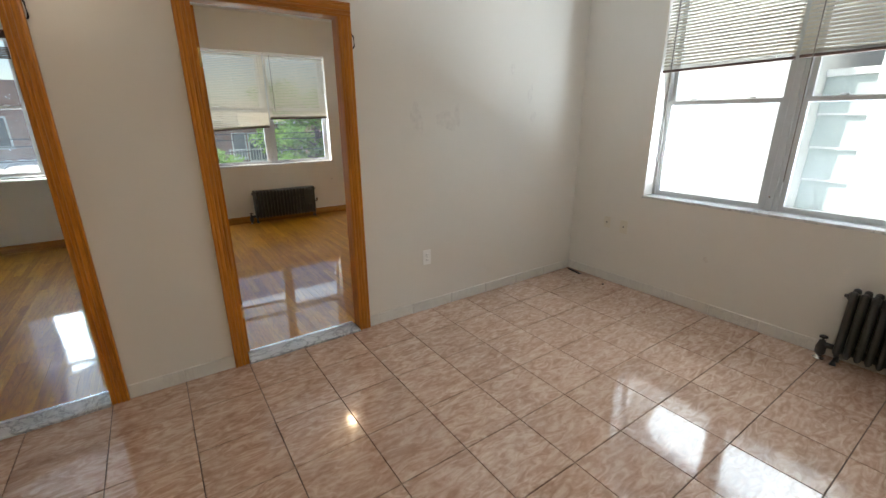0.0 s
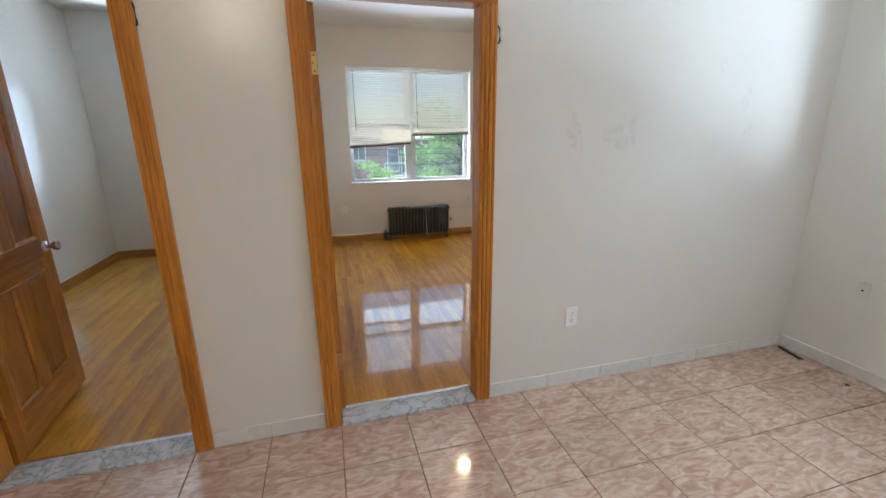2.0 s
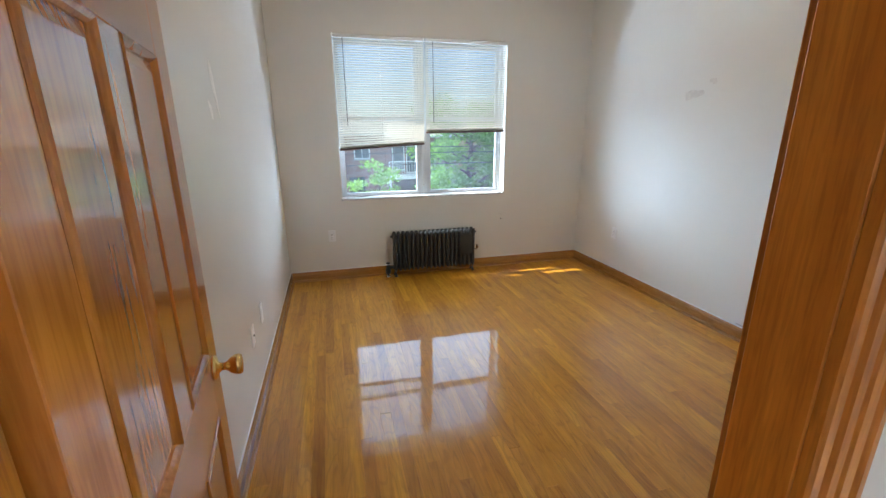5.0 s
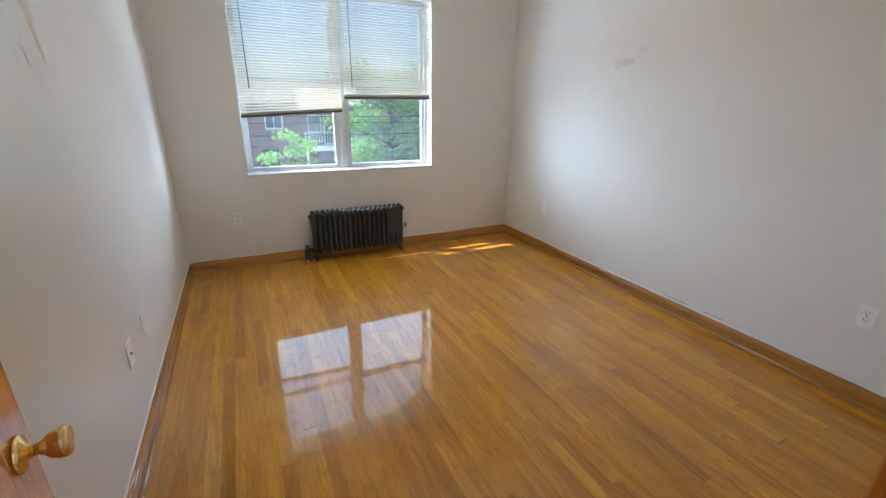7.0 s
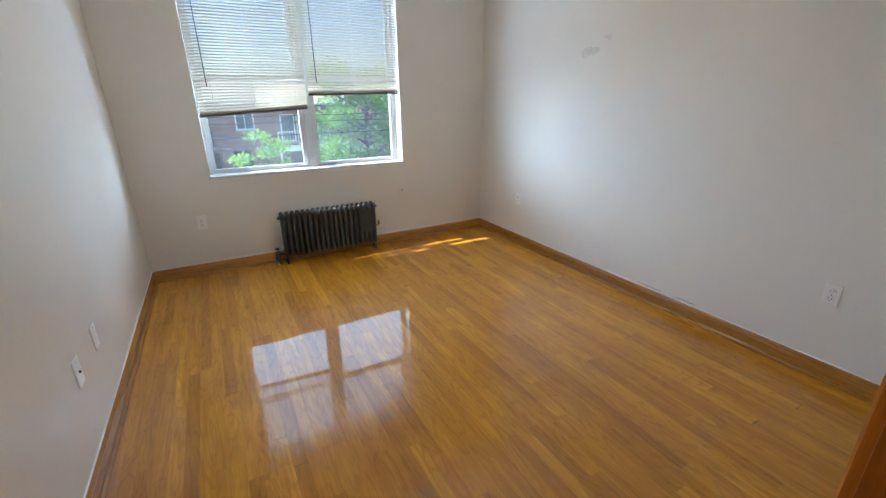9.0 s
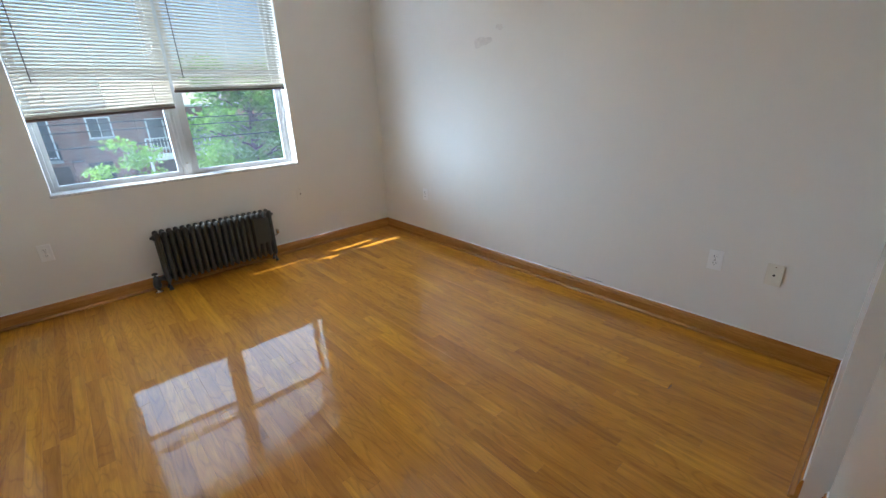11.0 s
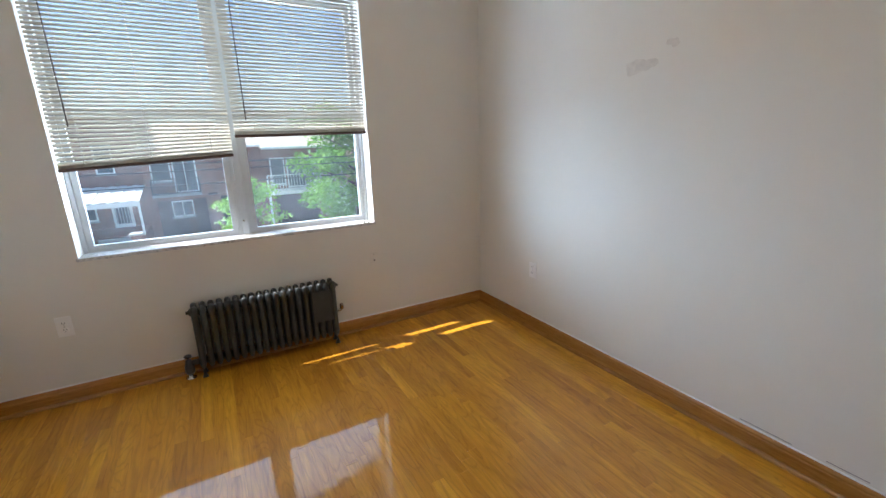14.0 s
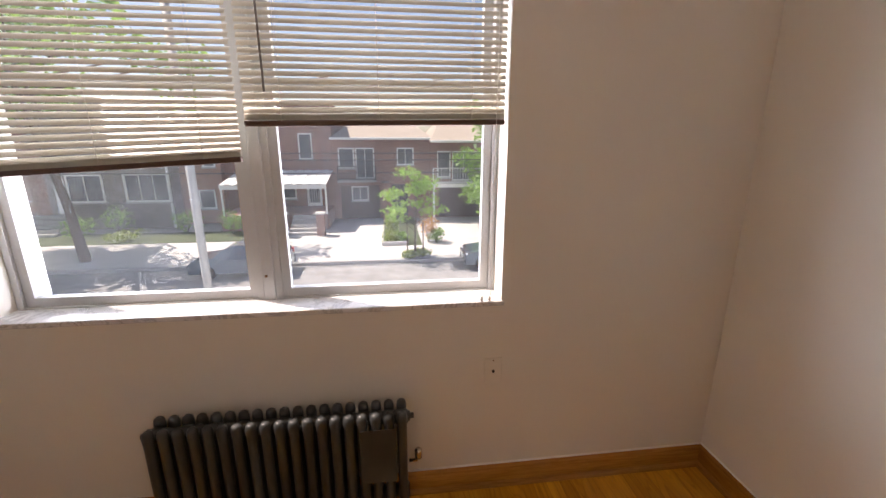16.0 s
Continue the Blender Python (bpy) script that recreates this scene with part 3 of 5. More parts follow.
def sash_unit(parent, x0, x1, z0, z1, meet):
    """One single-hung unit; its inner face is at y = 0 and it runs outward along +y."""
    fr = part("unit_frame", ring(bmesh.new(), x0, x1, z0, z1, 0.0, 0.09, 0.022), WHITEMETAL, parent)
    a, b, c, d = x0 + 0.022, x1 - 0.022, z0 + 0.022, z1 - 0.022
    low = part("lower_sash", ring(bmesh.new(), a + 0.001, b - 0.001, c, meet + 0.016, 0.012, 0.042, 0.030, 0.034), WHITEMETAL, parent)
    part("pane", bbox(a + 0.031, 0.025, c + 0.034, b - 0.031, 0.029, meet - 0.012), GLASS, low, "clear window glass").visible_shadow = False
    up = part("upper_sash", ring(bmesh.new(), a + 0.001, b - 0.001, meet - 0.016, d, 0.050, 0.080, 0.030), WHITEMETAL, parent)
    part("pane", bbox(a + 0.031, 0.063, meet + 0.012, b - 0.031, 0.067, d - 0.030), GLASS, up, "clear window glass").visible_shadow = False
    for u in (0.25, 0.75):
        x = a + (b - a) * u
        part("sash_lock", bbox(x - 0.022, 0.002, meet + 0.018, x + 0.022, 0.030, meet + 0.030, 0.005, 2), WHITEMETAL, low, "small sash tilt latch")
    return fr


def window(name, m, width, z0, z1, units, meet, label):
    w = empty(name, m, label, "window", "", "structure")
    part("sill", bbox(-0.012, -0.125, z0, width + 0.012, 0.0, z0 + 0.020, 0.003), SILL, w, "white marble window sill")
    z0 += 0.0
    if units == 2:
        c = width / 2
        sash_unit(w, 0.001, c - 0.022, z0 + 0.001, z1 - 0.001, meet)
        sash_unit(w, c + 0.022, width - 0.001, z0 + 0.001, z1 - 0.001, meet)
        part("mullion", bbox(c - 0.0215, -0.010, z0 + 0.021, c + 0.0215, 0.089, z1 - 0.001, 0.003), WHITEMETAL, w)
        sc = bmesh.new()
        lathe(sc, [(0.006, 0), (0.005, 0.003)], 10, pose(c - 0.006, -0.010, z0 + 0.115, 90, 0, 0))
        part("screw", sc, NICKEL, w)
    else:
        sash_unit(w, 0.001, width - 0.001, z0 + 0.001, z1 - 0.001, meet)
    return w


DEEP = 0.1215   # from the wall's face to the window's face
window("window_bedroom", pose(WIN_B[0], YW + DEEP, 0), WIN_B[1] - WIN_B[0], SILL_Z, HEAD_Z, 2, 1.603, "white metal double window with a marble sill, facing the street")
window("window_small_room", pose(WIN_A[0], YW + DEEP, 0), WIN_A[1] - WIN_A[0], SILL_Z + 0.025, HEAD_Z, 1, 1.60, "white metal single-hung window facing the street")
window("window_living", pose(XR + DEEP, WIN_L[1], 0, 0, 0, -90), WIN_L[1] - WIN_L[0], SILL_Z, HEAD_Z, 2, 1.555, "white metal double window facing the next house")


# ---- venetian blinds ----
SLATS = {}


def slat_mesh(width):
    key = round(width, 3)
    if key not in SLATS:
        bm = bmesh.new()
        rows = []
        for k in range(5):
            u = k / 4 - 0.5
            rows.append([bm.verts.new((x, u * 0.025, 0.0022 * (1 - 4 * u * u))) for x in (0, width * 0.33, width * 0.66, width)])
        for p, q in zip(rows, rows[1:]):
            for i in range(3):
                bm.faces.new((p[i], p[i + 1], q[i + 1], q[i])).smooth = True
        me = bpy.data.meshes.new("slat")
        bm.to_mesh(me)
        bm.free()
        me.materials.append(SLAT)
        SLATS[key] = me
    return SLATS[key]


def blind(m, width, top, low_left, low_right, wand_at, wand_low, rng, label, tilt=46.0, stack=6):
    """A venetian blind that hangs at y = 0 of its pose and faces -y; its lower end may hang askew."""
    b = empty("venetian_blind", m, label, "blind", "window blinds")
    part("head_rail", bbox(0.002, -0.018, top - 0.026, width - 0.002, 0.018, top - 0.001, 0.002), PLASTIC, b, "white metal head rail")
    skew = math.degrees(math.atan2(low_right - low_left, width))
    mean = (low_left + low_right) / 2
    pitch = 0.0212
    n = int((top - 0.035 - mean - 0.02) / pitch)
    me = slat_mesh(width - 0.01)
    for i in range(n):
        z = top - 0.040 - i * pitch
        f = max(0.0, (i / n - 0.80) / 0.20)
        s = new("slat", me)
        s.parent = b
        s.matrix_local = pose(0.005, 0, z + (low_left - mean) * f, tilt + rng.uniform(-1.0, 1.0), -skew * f + rng.uniform(-0.06, 0.06), 0)
    for i in range(stack):
        s = new("slat", me)
        s.parent = b
        s.matrix_local = pose(0.005, 0, low_left + 0.020 + 0.0035 * i, 8 + rng.uniform(-3, 3), -skew, 0)
    rail = part("bottom_rail", bbox(0.004, -0.012, 0.0, width - 0.004, 0.012, 0.018, 0.004, 2), SHADE_AND_PLUG_BROWN, b, "bottom rail coloured dark brown for its backlit side")
    rail.matrix_local = pose(0, 0, low_left, 0, -skew, 0)
    for u in (0.14, 0.5, 0.86):
        bm = bmesh.new()
        for y in (-0.0145, 0.0145):
            tube(bm, [(width * u, y, top - 0.03), (width * u, y, low_left + (low_right - low_left) * u + 0.015)], 0.0008, 4)
        part("ladder_cord", bm, CORD, b)
    bm = bmesh.new()
    tube(bm, [(wand_at, -0.024, top - 0.028), (wand_at + 0.003, -0.026, wand_low)], 0.0034, 6)
    part("tilt_wand", bm, WAND, b, "thin smoked plastic tilt wand")
    return b


rng = random.Random(5)
BY = YW + 0.022
mid = (WIN_B[0] + WIN_B[1]) / 2
blind(pose(WIN_B[0] + 0.004, BY, 0), mid - WIN_B[0] - 0.010, 2.336, 1.297, 1.347, 0.09, 1.53, rng, "cream venetian blind half lowered and hanging askew in the window")
blind(pose(mid + 0.006, BY, 0), WIN_B[1] - mid - 0.010, 2.336, 1.457, 1.467, 0.075, 1.56, rng, "cream venetian blind half lowered over the street window")
midl = (WIN_L[0] + WIN_L[1]) / 2
blind(pose(XR + 0.022, WIN_L[1] - 0.004, 0, 0, 0, -90), WIN_L[1] - midl - 0.010, 2.336, 1.775, 1.785, 0.075, 1.0, rng, "cream venetian blind drawn a third down over the side window")
blind(pose(XR + 0.022, midl - 0.006, 0, 0, 0, -90), midl - WIN_L[0] - 0.010, 2.336, 1.790, 1.795, 0.075, 1.05, rng, "cream venetian blind drawn a third down over the side window")

# rolled woven shade in the small room's window
sh = empty("woven_shade", pose(WIN_A[0], YW, 0), "dark brown woven shade rolled up at the window head", "blind", "window blinds")
W = WIN_A[1] - WIN_A[0]
part("valance", bbox(-0.02, -0.030, 2.285, W + 0.02, -0.002, 2.365, 0.004), BAMBOO, sh)
for i in range(7):
    bm = bmesh.new()
    lathe(bm, [(0.007, 0), (0.007, W - 0.01)], 8, pose(0.005, 0.012 + 0.003 * (i % 2), 2.095 + 0.017 * i, 0, 90, 0))
    part("rolled_slat", bm, BAMBOO, sh)
for x in (0.1, W - 0.1):
    bm = bmesh.new()
    tube(bm, [(x, 0.006, 2.29), (x, 0.006, 2.10)], 0.002, 5)
    part("cord", bm, CORD, sh)

# pull cord hanging from the bedroom blind to the sill
pc = bmesh.new()
tube(pc, [(0, 0, 1.15), (0.004, -0.004, 0.9), (0.002, -0.01, 0.0)], 0.001, 5)
tagged(link("blind_cord", pc, CORD), "thin white pull cord hanging beside the window", "cord").matrix_world = pose(WIN_B[1] - 0.045, YW + 0.004, 0.86)
for i, x in enumerate((WIN_B[1] - 0.075, WIN_B[1] - 0.045)):
    bm = bmesh.new()
    lathe(bm, [(0.003, 0), (0.006, 0.003), (0.005, 0.016), (0.002, 0.022)], 10)
    tagged(link("cord_tassel", bm, PLASTIC), "small white plastic cord tassel standing on the sill", "tassel", "cord tassels").matrix_world = pose(x, YW + 0.004, SILL_Z + 0.0205)


# ---- radiators ----
def radiator(name, m, count, pitch, height, label):
    """Cast-iron column radiator; its front faces -y, its back is at y = 0, and it runs along +x."""
    r = empty(name, m, label, "radiator", "radiators")
    depth, z0 = 0.112, 0.055
    bm = bmesh.new()
    for y in (-depth + 0.018, -depth / 2, -0.018):
        pts, rad = [], []
        hh = height - 0.03 if y == -depth / 2 else height
        for z, q in ((z0 + 0.012, 0.010), (z0 + 0.03, 0.0175), (z0 + 0.06, 0.0175), (hh - 0.06, 0.0175), (hh - 0.022, 0.0195), (hh - 0.006, 0.0165), (hh, 0.008)):
            pts.append((0, y, z))
            rad.append(q)
        tube(bm, pts, rad, 10)
    for z in (z0 + 0.045, height - 0.045):
        tube(bm, [(0, -depth + 0.018, z), (0, -0.018, z)], 0.021, 8)
        tube(bm, [(-pitch / 2 - 0.0002, -depth / 2, z), (pitch / 2 + 0.0002, -depth / 2, z)], 0.024, 10)
    for y in (-depth * 0.75, -depth * 0.25):
        box(bm, -0.007, y - 0.02, z0 + 0.05, 0.007, y + 0.02, z0 + 0.075)
        box(bm, -0.007, y - 0.02, height - 0.075, 0.007, y + 0.02, height - 0.05)
    first = part("section", bm, IRON, r)
    first.matrix_local = pose(pitch / 2, 0, 0)
    for i in range(1, count):
        s = new("section", first.data)
        s.parent = r
        s.matrix_local = pose(pitch * (i + 0.5), 0, 0)
    for i in (0, count - 1):
        for y in (-depth + 0.022, -0.022):
            bm = bmesh.new()
            tube(bm, [(pitch * (i + 0.5), y, z0 + 0.03), (pitch * (i + 0.5), y, 0.02), (pitch * (i + 0.5), y - 0.004, 0.001)], [0.014, 0.012, 0.018], 8)
            part("foot", bm, IRON, r)
    for x, s in ((0, -1), (pitch * count, 1)):
        bm = bmesh.new()
        lathe(bm, [(0.020, 0), (0.020, 0.006), (0.011, 0.007), (0.011, 0.020), (0.006, 0.021)], 6, pose(x, -depth / 2, height - 0.045, 0, 90 * s, 0))
        part("end_plug", bm, IRON, r)
    # supply valve and pipe on one end, air vent on the other
    bm = bmesh.new()
    tube(bm, [(0.0, -depth / 2, z0 + 0.045), (-0.045, -depth / 2, z0 + 0.045)], 0.017, 10)
    lathe(bm, [(0.020, 0.03), (0.027, 0.045), (0.027, 0.08), (0.021, 0.10), (0.016, 0.125), (0.006, 0.13)], 12, Matrix.Translation((-0.055, -depth / 2, 0)))
    v = part("valve", bm, IRON, r, "dark iron supply valve")
    bm = bmesh.new()
    lathe(bm, [(0.005, 0.13), (0.005, 0.142), (0.021, 0.143), (0.022, 0.150), (0.018, 0.154)], 12, Matrix.Translation((-0.055, -depth / 2, 0)))
    part("valve_handle", bm, BLACKIRON, v)
    bm = bmesh.new()
    lathe(bm, [(0.030, 0.0), (0.030, 0.004), (0.014, 0.006), (0.014, 0.04)], 12, Matrix.Translation((-0.055, -depth / 2, 0.0005)))
    part("pipe", bm, NICKEL, r, "dull metal riser pipe with floor collar")
    bm = bmesh.new()
    tube(bm, [(pitch * count, -depth / 2, 0.23), (pitch * count + 0.03, -depth / 2, 0.23), (pitch * count + 0.034, -depth / 2, 0.24)], 0.006, 8)
    lathe(bm, [(0.008, 0.238), (0.014, 0.242), (0.014, 0.275), (0.008, 0.282)], 12, Matrix.Translation((pitch * count + 0.036, -depth / 2, 0)))
    part("air_vent", bm, NICKEL, r, "small silver air vent")
    return r


radiator("radiator", pose(1.785, 7.556, 0.002), 19, 0.047, 0.474, "dark grey cast-iron column radiator on the wooden floor under the window")
radiator("radiator", pose(3.955, 1.52, 0.002, 0, 0, -90), 17, 0.047, 0.485, "dark grey cast-iron column radiator on tiles below a window")


# flat metal plate hooked over the front of the bedroom radiator
rp_plate = empty("radiator_plate", pose(2.505, 7.443, 0.20), "flat dark grey metal plate hung on the radiator front", "plate")
part("sheet", bbox(0.0, -0.004, 0.0, 0.128, -0.001, 0.225, 0.001), IRON, rp_plate)
for x in (0.03, 0.10):
    bm = bmesh.new()
    tube(bm, [(x, -0.0025, 0.222), (x, 0.002, 0.245), (x, 0.020, 0.247)], 0.003, 6)
    part("hook", bm, IRON, rp_plate)


# ---- ceiling lamp of the bedroom ----
cl = empty("ceiling_lamp", pose(2.38, 5.83, CEIL), "lit warm ceiling lamp with a metal base and bare bulb", "ceiling lamp")
bm = bmesh.new()
lathe(bm, [(0.001, -0.001), (0.07, -0.001), (0.068, -0.018), (0.04, -0.03), (0.022, -0.06), (0.022, -0.085), (0.001, -0.085)], 20)
bmesh.ops.recalc_face_normals(bm, faces=bm.faces[:])
part("base", bm, PLASTIC, cl)


# Base for the added living room lamp, likewise unseen.
fill_lamp_base = copy_thing(cl, pose(0.2, 0.6, CEIL))


# ---- outlets and plates ----
def plate(name, m, mat, label, slots="duplex", w=0.072, h=0.117):
    """A wall plate at the pose's origin, facing -y of the pose."""
    p = empty(name, m, label, "outlet" if slots == "duplex" else "wall plate", "wall plates")
    part("cover", bbox(-w / 2, -0.006, -h / 2, w / 2, -0.0005, h / 2, 0.0025, 2), mat, p)
    if slots == "duplex":
        for z in (-0.02, 0.02):
            bm = bmesh.new()
            lathe(bm, [(0.0165, 0), (0.0165, 0.002), (0.015, 0.003)], 14, pose(0, -0.006, z, 90, 0, 0))
            f = part("receptacle", bm, mat, p)
            for x, hh in ((-0.0065, 0.0085), (0.0065, 0.0065)):
                part("slot", bbox(x - 0.0013, -0.0097, z - hh / 2 + 0.003, x + 0.0013, -0.0091, z + hh / 2 + 0.003), DARK, f)
            bm = bmesh.new()
            lathe(bm, [(0.0024, 0), (0.0022, 0.0006)], 8, pose(0, -0.0091, z - 0.0075, 90, 0, 0))
            part("ground_hole", bm, DARK, f)
    elif slots == "jack":
        bm = bmesh.new()
        lathe(bm, [(0.0055, 0), (0.0055, 0.006), (0.002, 0.0065)], 10, pose(0, -0.006, 0, 90, 0, 0))
        part("jack", bm, BLACKIRON, p)
    bm = bmesh.new()
    lathe(bm, [(0.003, 0), (0.0025, 0.001)], 8, pose(0, -0.006, 0.0 if slots == "duplex" else 0.045, 90, 0, 0))
    part("screw", bm, NICKEL, p)
    return p


plate("wall_outlet", pose(2.28, YD0, 0.436), PLASTIC, "white duplex outlet on the living room wall")
plate("wall_outlet", pose(XR, 4.378, 0.462, 0, 0, 90 + 180), PLASTIC, "white duplex outlet above the bedroom skirting")
plate("cable_plate", pose(XR, 4.107, 0.450, 0, 0, -90), IVORY, "ivory cable plate with one socket above the skirting", "jack", 0.072, 0.117)
plate("wall_outlet", pose(XR, 6.898, 0.463, 0, 0, -90), PLASTIC, "white duplex outlet above the bedroom skirting")
plate("wall_outlet", pose(1.184, YW, 0.459), PLASTIC, "white duplex outlet on the bedroom's window wall")
plate("phone_plate", pose(3.017, YW, 0.540), WALL_SATIN, "painted-over phone plate on the bedroom's window wall", "jack", 0.07, 0.11)
plate("cable_plate", pose(XP1, 5.533, 0.429, 0, 0, 90), PLASTIC, "white cable plate on the bedroom's smooth wall", "jack")
plate("blank_plate", pose(XP1, 5.828, 0.432, 0, 0, 90), PLASTIC, "white blank plate on the bedroom's smooth wall", "blank")
plate("phone_plate", pose(XR, 3.211, 0.546, 0, 0, -90), IVORY, "ivory phone plate on the living room's side wall", "jack", 0.065, 0.10)
plate("cable_plate", pose(XR, 3.045, 0.532, 0, 0, -90), IVORY, "ivory cable plate on the living room's side wall", "jack", 0.072, 0.117)


# ---- bare patches and marks on the walls ----
def blot(name, m, rx, rz, rnd, label, mat=PATCH, n=26, thick=0.0008):
    """A thin irregular patch, facing -y of its pose."""
    bm = bmesh.new()
    ph = [rnd.uniform(0, 6.28) for _ in range(4)]
    out = []
    for i in range(n):
        a = 2 * math.pi * i / n
        k = 1 + 0.22 * math.sin(2 * a + ph[0]) + 0.16 * math.sin(3 * a + ph[1]) + 0.10 * math.sin(5 * a + ph[2]) + 0.07 * math.sin(9 * a + ph[3])
        out.append((rx * k * math.cos(a), rz * k * math.sin(a)))
    prism(bm, out, m @ pose(0, -0.0002, 0, 90, 0, 0), thick)
    ob = link(name, bm, mat)
    return ob


rp = random.Random(11)
for parent, m, rx, rz in (
    (wall_doors, pose(2.22, YD0, 1.46), 0.045, 0.10), (wall_doors, pose(2.47, YD0, 1.44), 0.085, 0.062), (wall_doors, pose(2.57, YD0, 1.48), 0.028, 0.065),
    (wall_doors, pose(3.315, YD0, 1.645), 0.024, 0.075), (wall_doors, pose(3.357, YD0, 1.455), 0.030, 0.045), (wall_doors, pose(3.11, YD0, 1.82), 0.018, 0.040),
    (wall_side, pose(XR, 6.15, 1.74, 0, 0, -90), 0.075, 0.040), (wall_side, pose(XR, 5.98, 1.82, 0, 0, -90), 0.030, 0.020),
    (wall_side, pose(XR, 2.35, 0.42, 0, 0, -90), 0.016, 0.022),
    (wall_partition, pose(XP1, 5.46, 1.66, 0, -24, 90), 0.026, 0.11), (wall_partition, pose(XP1, 5.36, 1.56, 0, -24, 90), 0.016, 0.05),
):
    b = blot("bare_patch", m, rx, rz, rp, "")
    b.parent = parent
for y0, z0, ln in ((5.36, 0.112, 0.20), (5.08, 0.115, 0.13)):
    bm = bbox(XR - 0.0009, y0 - ln / 2, z0, XR - 0.0002, y0 + ln / 2, z0 + 0.004)
    part("scuff", bm, SCUFF, wall_side)

# brackets left on the tile floor in the corner
fb = empty("floor_bracket", pose(3.93, 3.47, 0.001, 0, 0, 78), "small rusty metal bracket lying on the tiles in the corner", "bracket")
part("plate", bbox(-0.085, -0.017, 0, 0.085, 0.017, 0.003, 0.001), BLACKIRON, fb)
part("lip", bbox(-0.085, 0.0175, 0, 0.085, 0.020, 0.014, 0.001), BLACKIRON, fb)
bm = bmesh.new()
lathe(bm, [(0.012, 0), (0.011, 0.006), (0.004, 0.008)], 10)
tagged(link("floor_plug", bm, SHADE_AND_PLUG_BROWN), "small brown plug lying on the tiles", "plug").matrix_world = pose(3.86, 3.10, 0.001)


# ---- floors: oak strips and tiles ----
def piece_mesh(name, lx, ly, h, bev, mat):
    """A flat block from -h to 0 with a chamfered top edge, its corner at the origin."""
    bm = bmesh.new()
    lo = [bm.verts.new(p) for p in ((0, 0, -h), (lx, 0, -h), (lx, ly, -h), (0, ly, -h))]
    a = [bm.verts.new(p) for p in ((0, 0, -bev), (lx, 0, -bev), (lx, ly, -bev), (0, ly, -bev))]
    b = [bm.verts.new(p) for p in ((bev, bev, 0), (lx - bev, bev, 0), (lx - bev, ly - bev, 0), (bev, ly - bev, 0))]
    for p, q in ((lo, a), (a, b)):
        for i in range(4):
            bm.faces.new((p[i], p[(i + 1) % 4], q[(i + 1) % 4], q[i]))
    bm.faces.new(b)
    me = bpy.data.meshes.new(name)
    bm.to_mesh(me)
    bm.free()
    me.materials.append(mat)
    return me


STRIP = 0.0570
PLANKS = {}


def strip_floor(name, x0, x1, y0, y1, label, rnd):
    f = empty(name, Matrix(), label, "floor", "", "structure")
    n = math.ceil((x1 - x0) / STRIP)
    for i in range(n):
        xa = x0 + i * STRIP
        w = min(STRIP, x1 - xa) - 0.0005
        if w < 0.004:
            continue
        y = y0 - rnd.uniform(0, 0.6)
        while y < y1:
            ln = rnd.choice((0.55, 0.75, 0.95, 1.15, 1.35))
            a, b = max(y, y0), min(y + ln, y1)
            y += ln
            if b - a < 0.03:
                continue
            key = (round(w, 3), round(b - a, 2))
            if key not in PLANKS:
                PLANKS[key] = piece_mesh("plank", key[0], b - a - 0.0005, 0.012, 0.0005, PLANK)
            p = new("plank", PLANKS[key])
            p.parent = f
            p.matrix_local = pose(xa, a, rnd.uniform(-0.0003, 0.0), rnd.uniform(-0.03, 0.03), rnd.uniform(-0.12, 0.12), 0)
    return f


strip_floor("floor_bedroom", XP1, XR, YD0 + 0.130, YW, "glossy honey-coloured oak strip floor", random.Random(3))
strip_floor("floor_small_room", XL, XP0, YD0 + 0.130, YW, "glossy honey-coloured oak strip floor", random.Random(4))

TP = 0.341
tf = empty("floor_living", Matrix(), "glossy pinkish beige marbled floor tiles", "floor", "", "structure")
rt = random.Random(8)
TILES = {}
x = 1.971 - TP * 11
while x < XR:
    y = 2.592 + TP * 3
    while y > YB - TP:
        a, b, c, d = max(x, XL) + 0.0018, min(x + TP, XR) - 0.0018, max(y - TP, YB) + 0.0018, min(y, YD0) - 0.0018
        if b - a > 0.02 and d - c > 0.02:
            key = (round(b - a, 3), round(d - c, 3))
            if key not in TILES:
                TILES[key] = piece_mesh("tile", key[0], key[1], 0.011, 0.0012, TILE)
            t = new("tile", TILES[key])
            t.parent = tf
            t.matrix_local = pose(a, c, rt.uniform(-0.0005, 0.0), rt.uniform(-0.07, 0.07), rt.uniform(-0.07, 0.07), 0)
        y -= TP
    x += TP


# ---- the street ----
INDOORS = set(scene.objects)
GZ = -3.5            # level of the street below the bedroom floor
ROAD0, ROAD1 = 15.6, 22.8
FACADE = 32.4
ASPHALT = plain("asphalt", (0.30, 0.297, 0.29), 0.9, vary=0.25, scale=2.0, relief=0.3)
CONCRETE = plain("concrete", (0.50, 0.48, 0.45), 0.85, vary=0.12, scale=1.5, relief=0.2)
DRIVE = plain("pale_drive", (0.55, 0.53, 0.50), 0.85, vary=0.10, scale=1.2, relief=0.2)
KERB = plain("kerb_stone", (0.40, 0.39, 0.37), 0.8, vary=0.15)
GRASS = plain("lawn", (0.06, 0.085, 0.03), 0.9, vary=0.35, scale=6)
TRUNK = plain("bark", (0.13, 0.10, 0.075), 0.9, vary=0.3, scale=14, relief=0.5)
POLEGREY = plain("pole_grey", (0.42, 0.42, 0.40), 0.6, 0.2, vary=0.1)
WHITEPAINT = plain("white_outdoor_paint", (0.78, 0.78, 0.76), 0.5, vary=0.06)
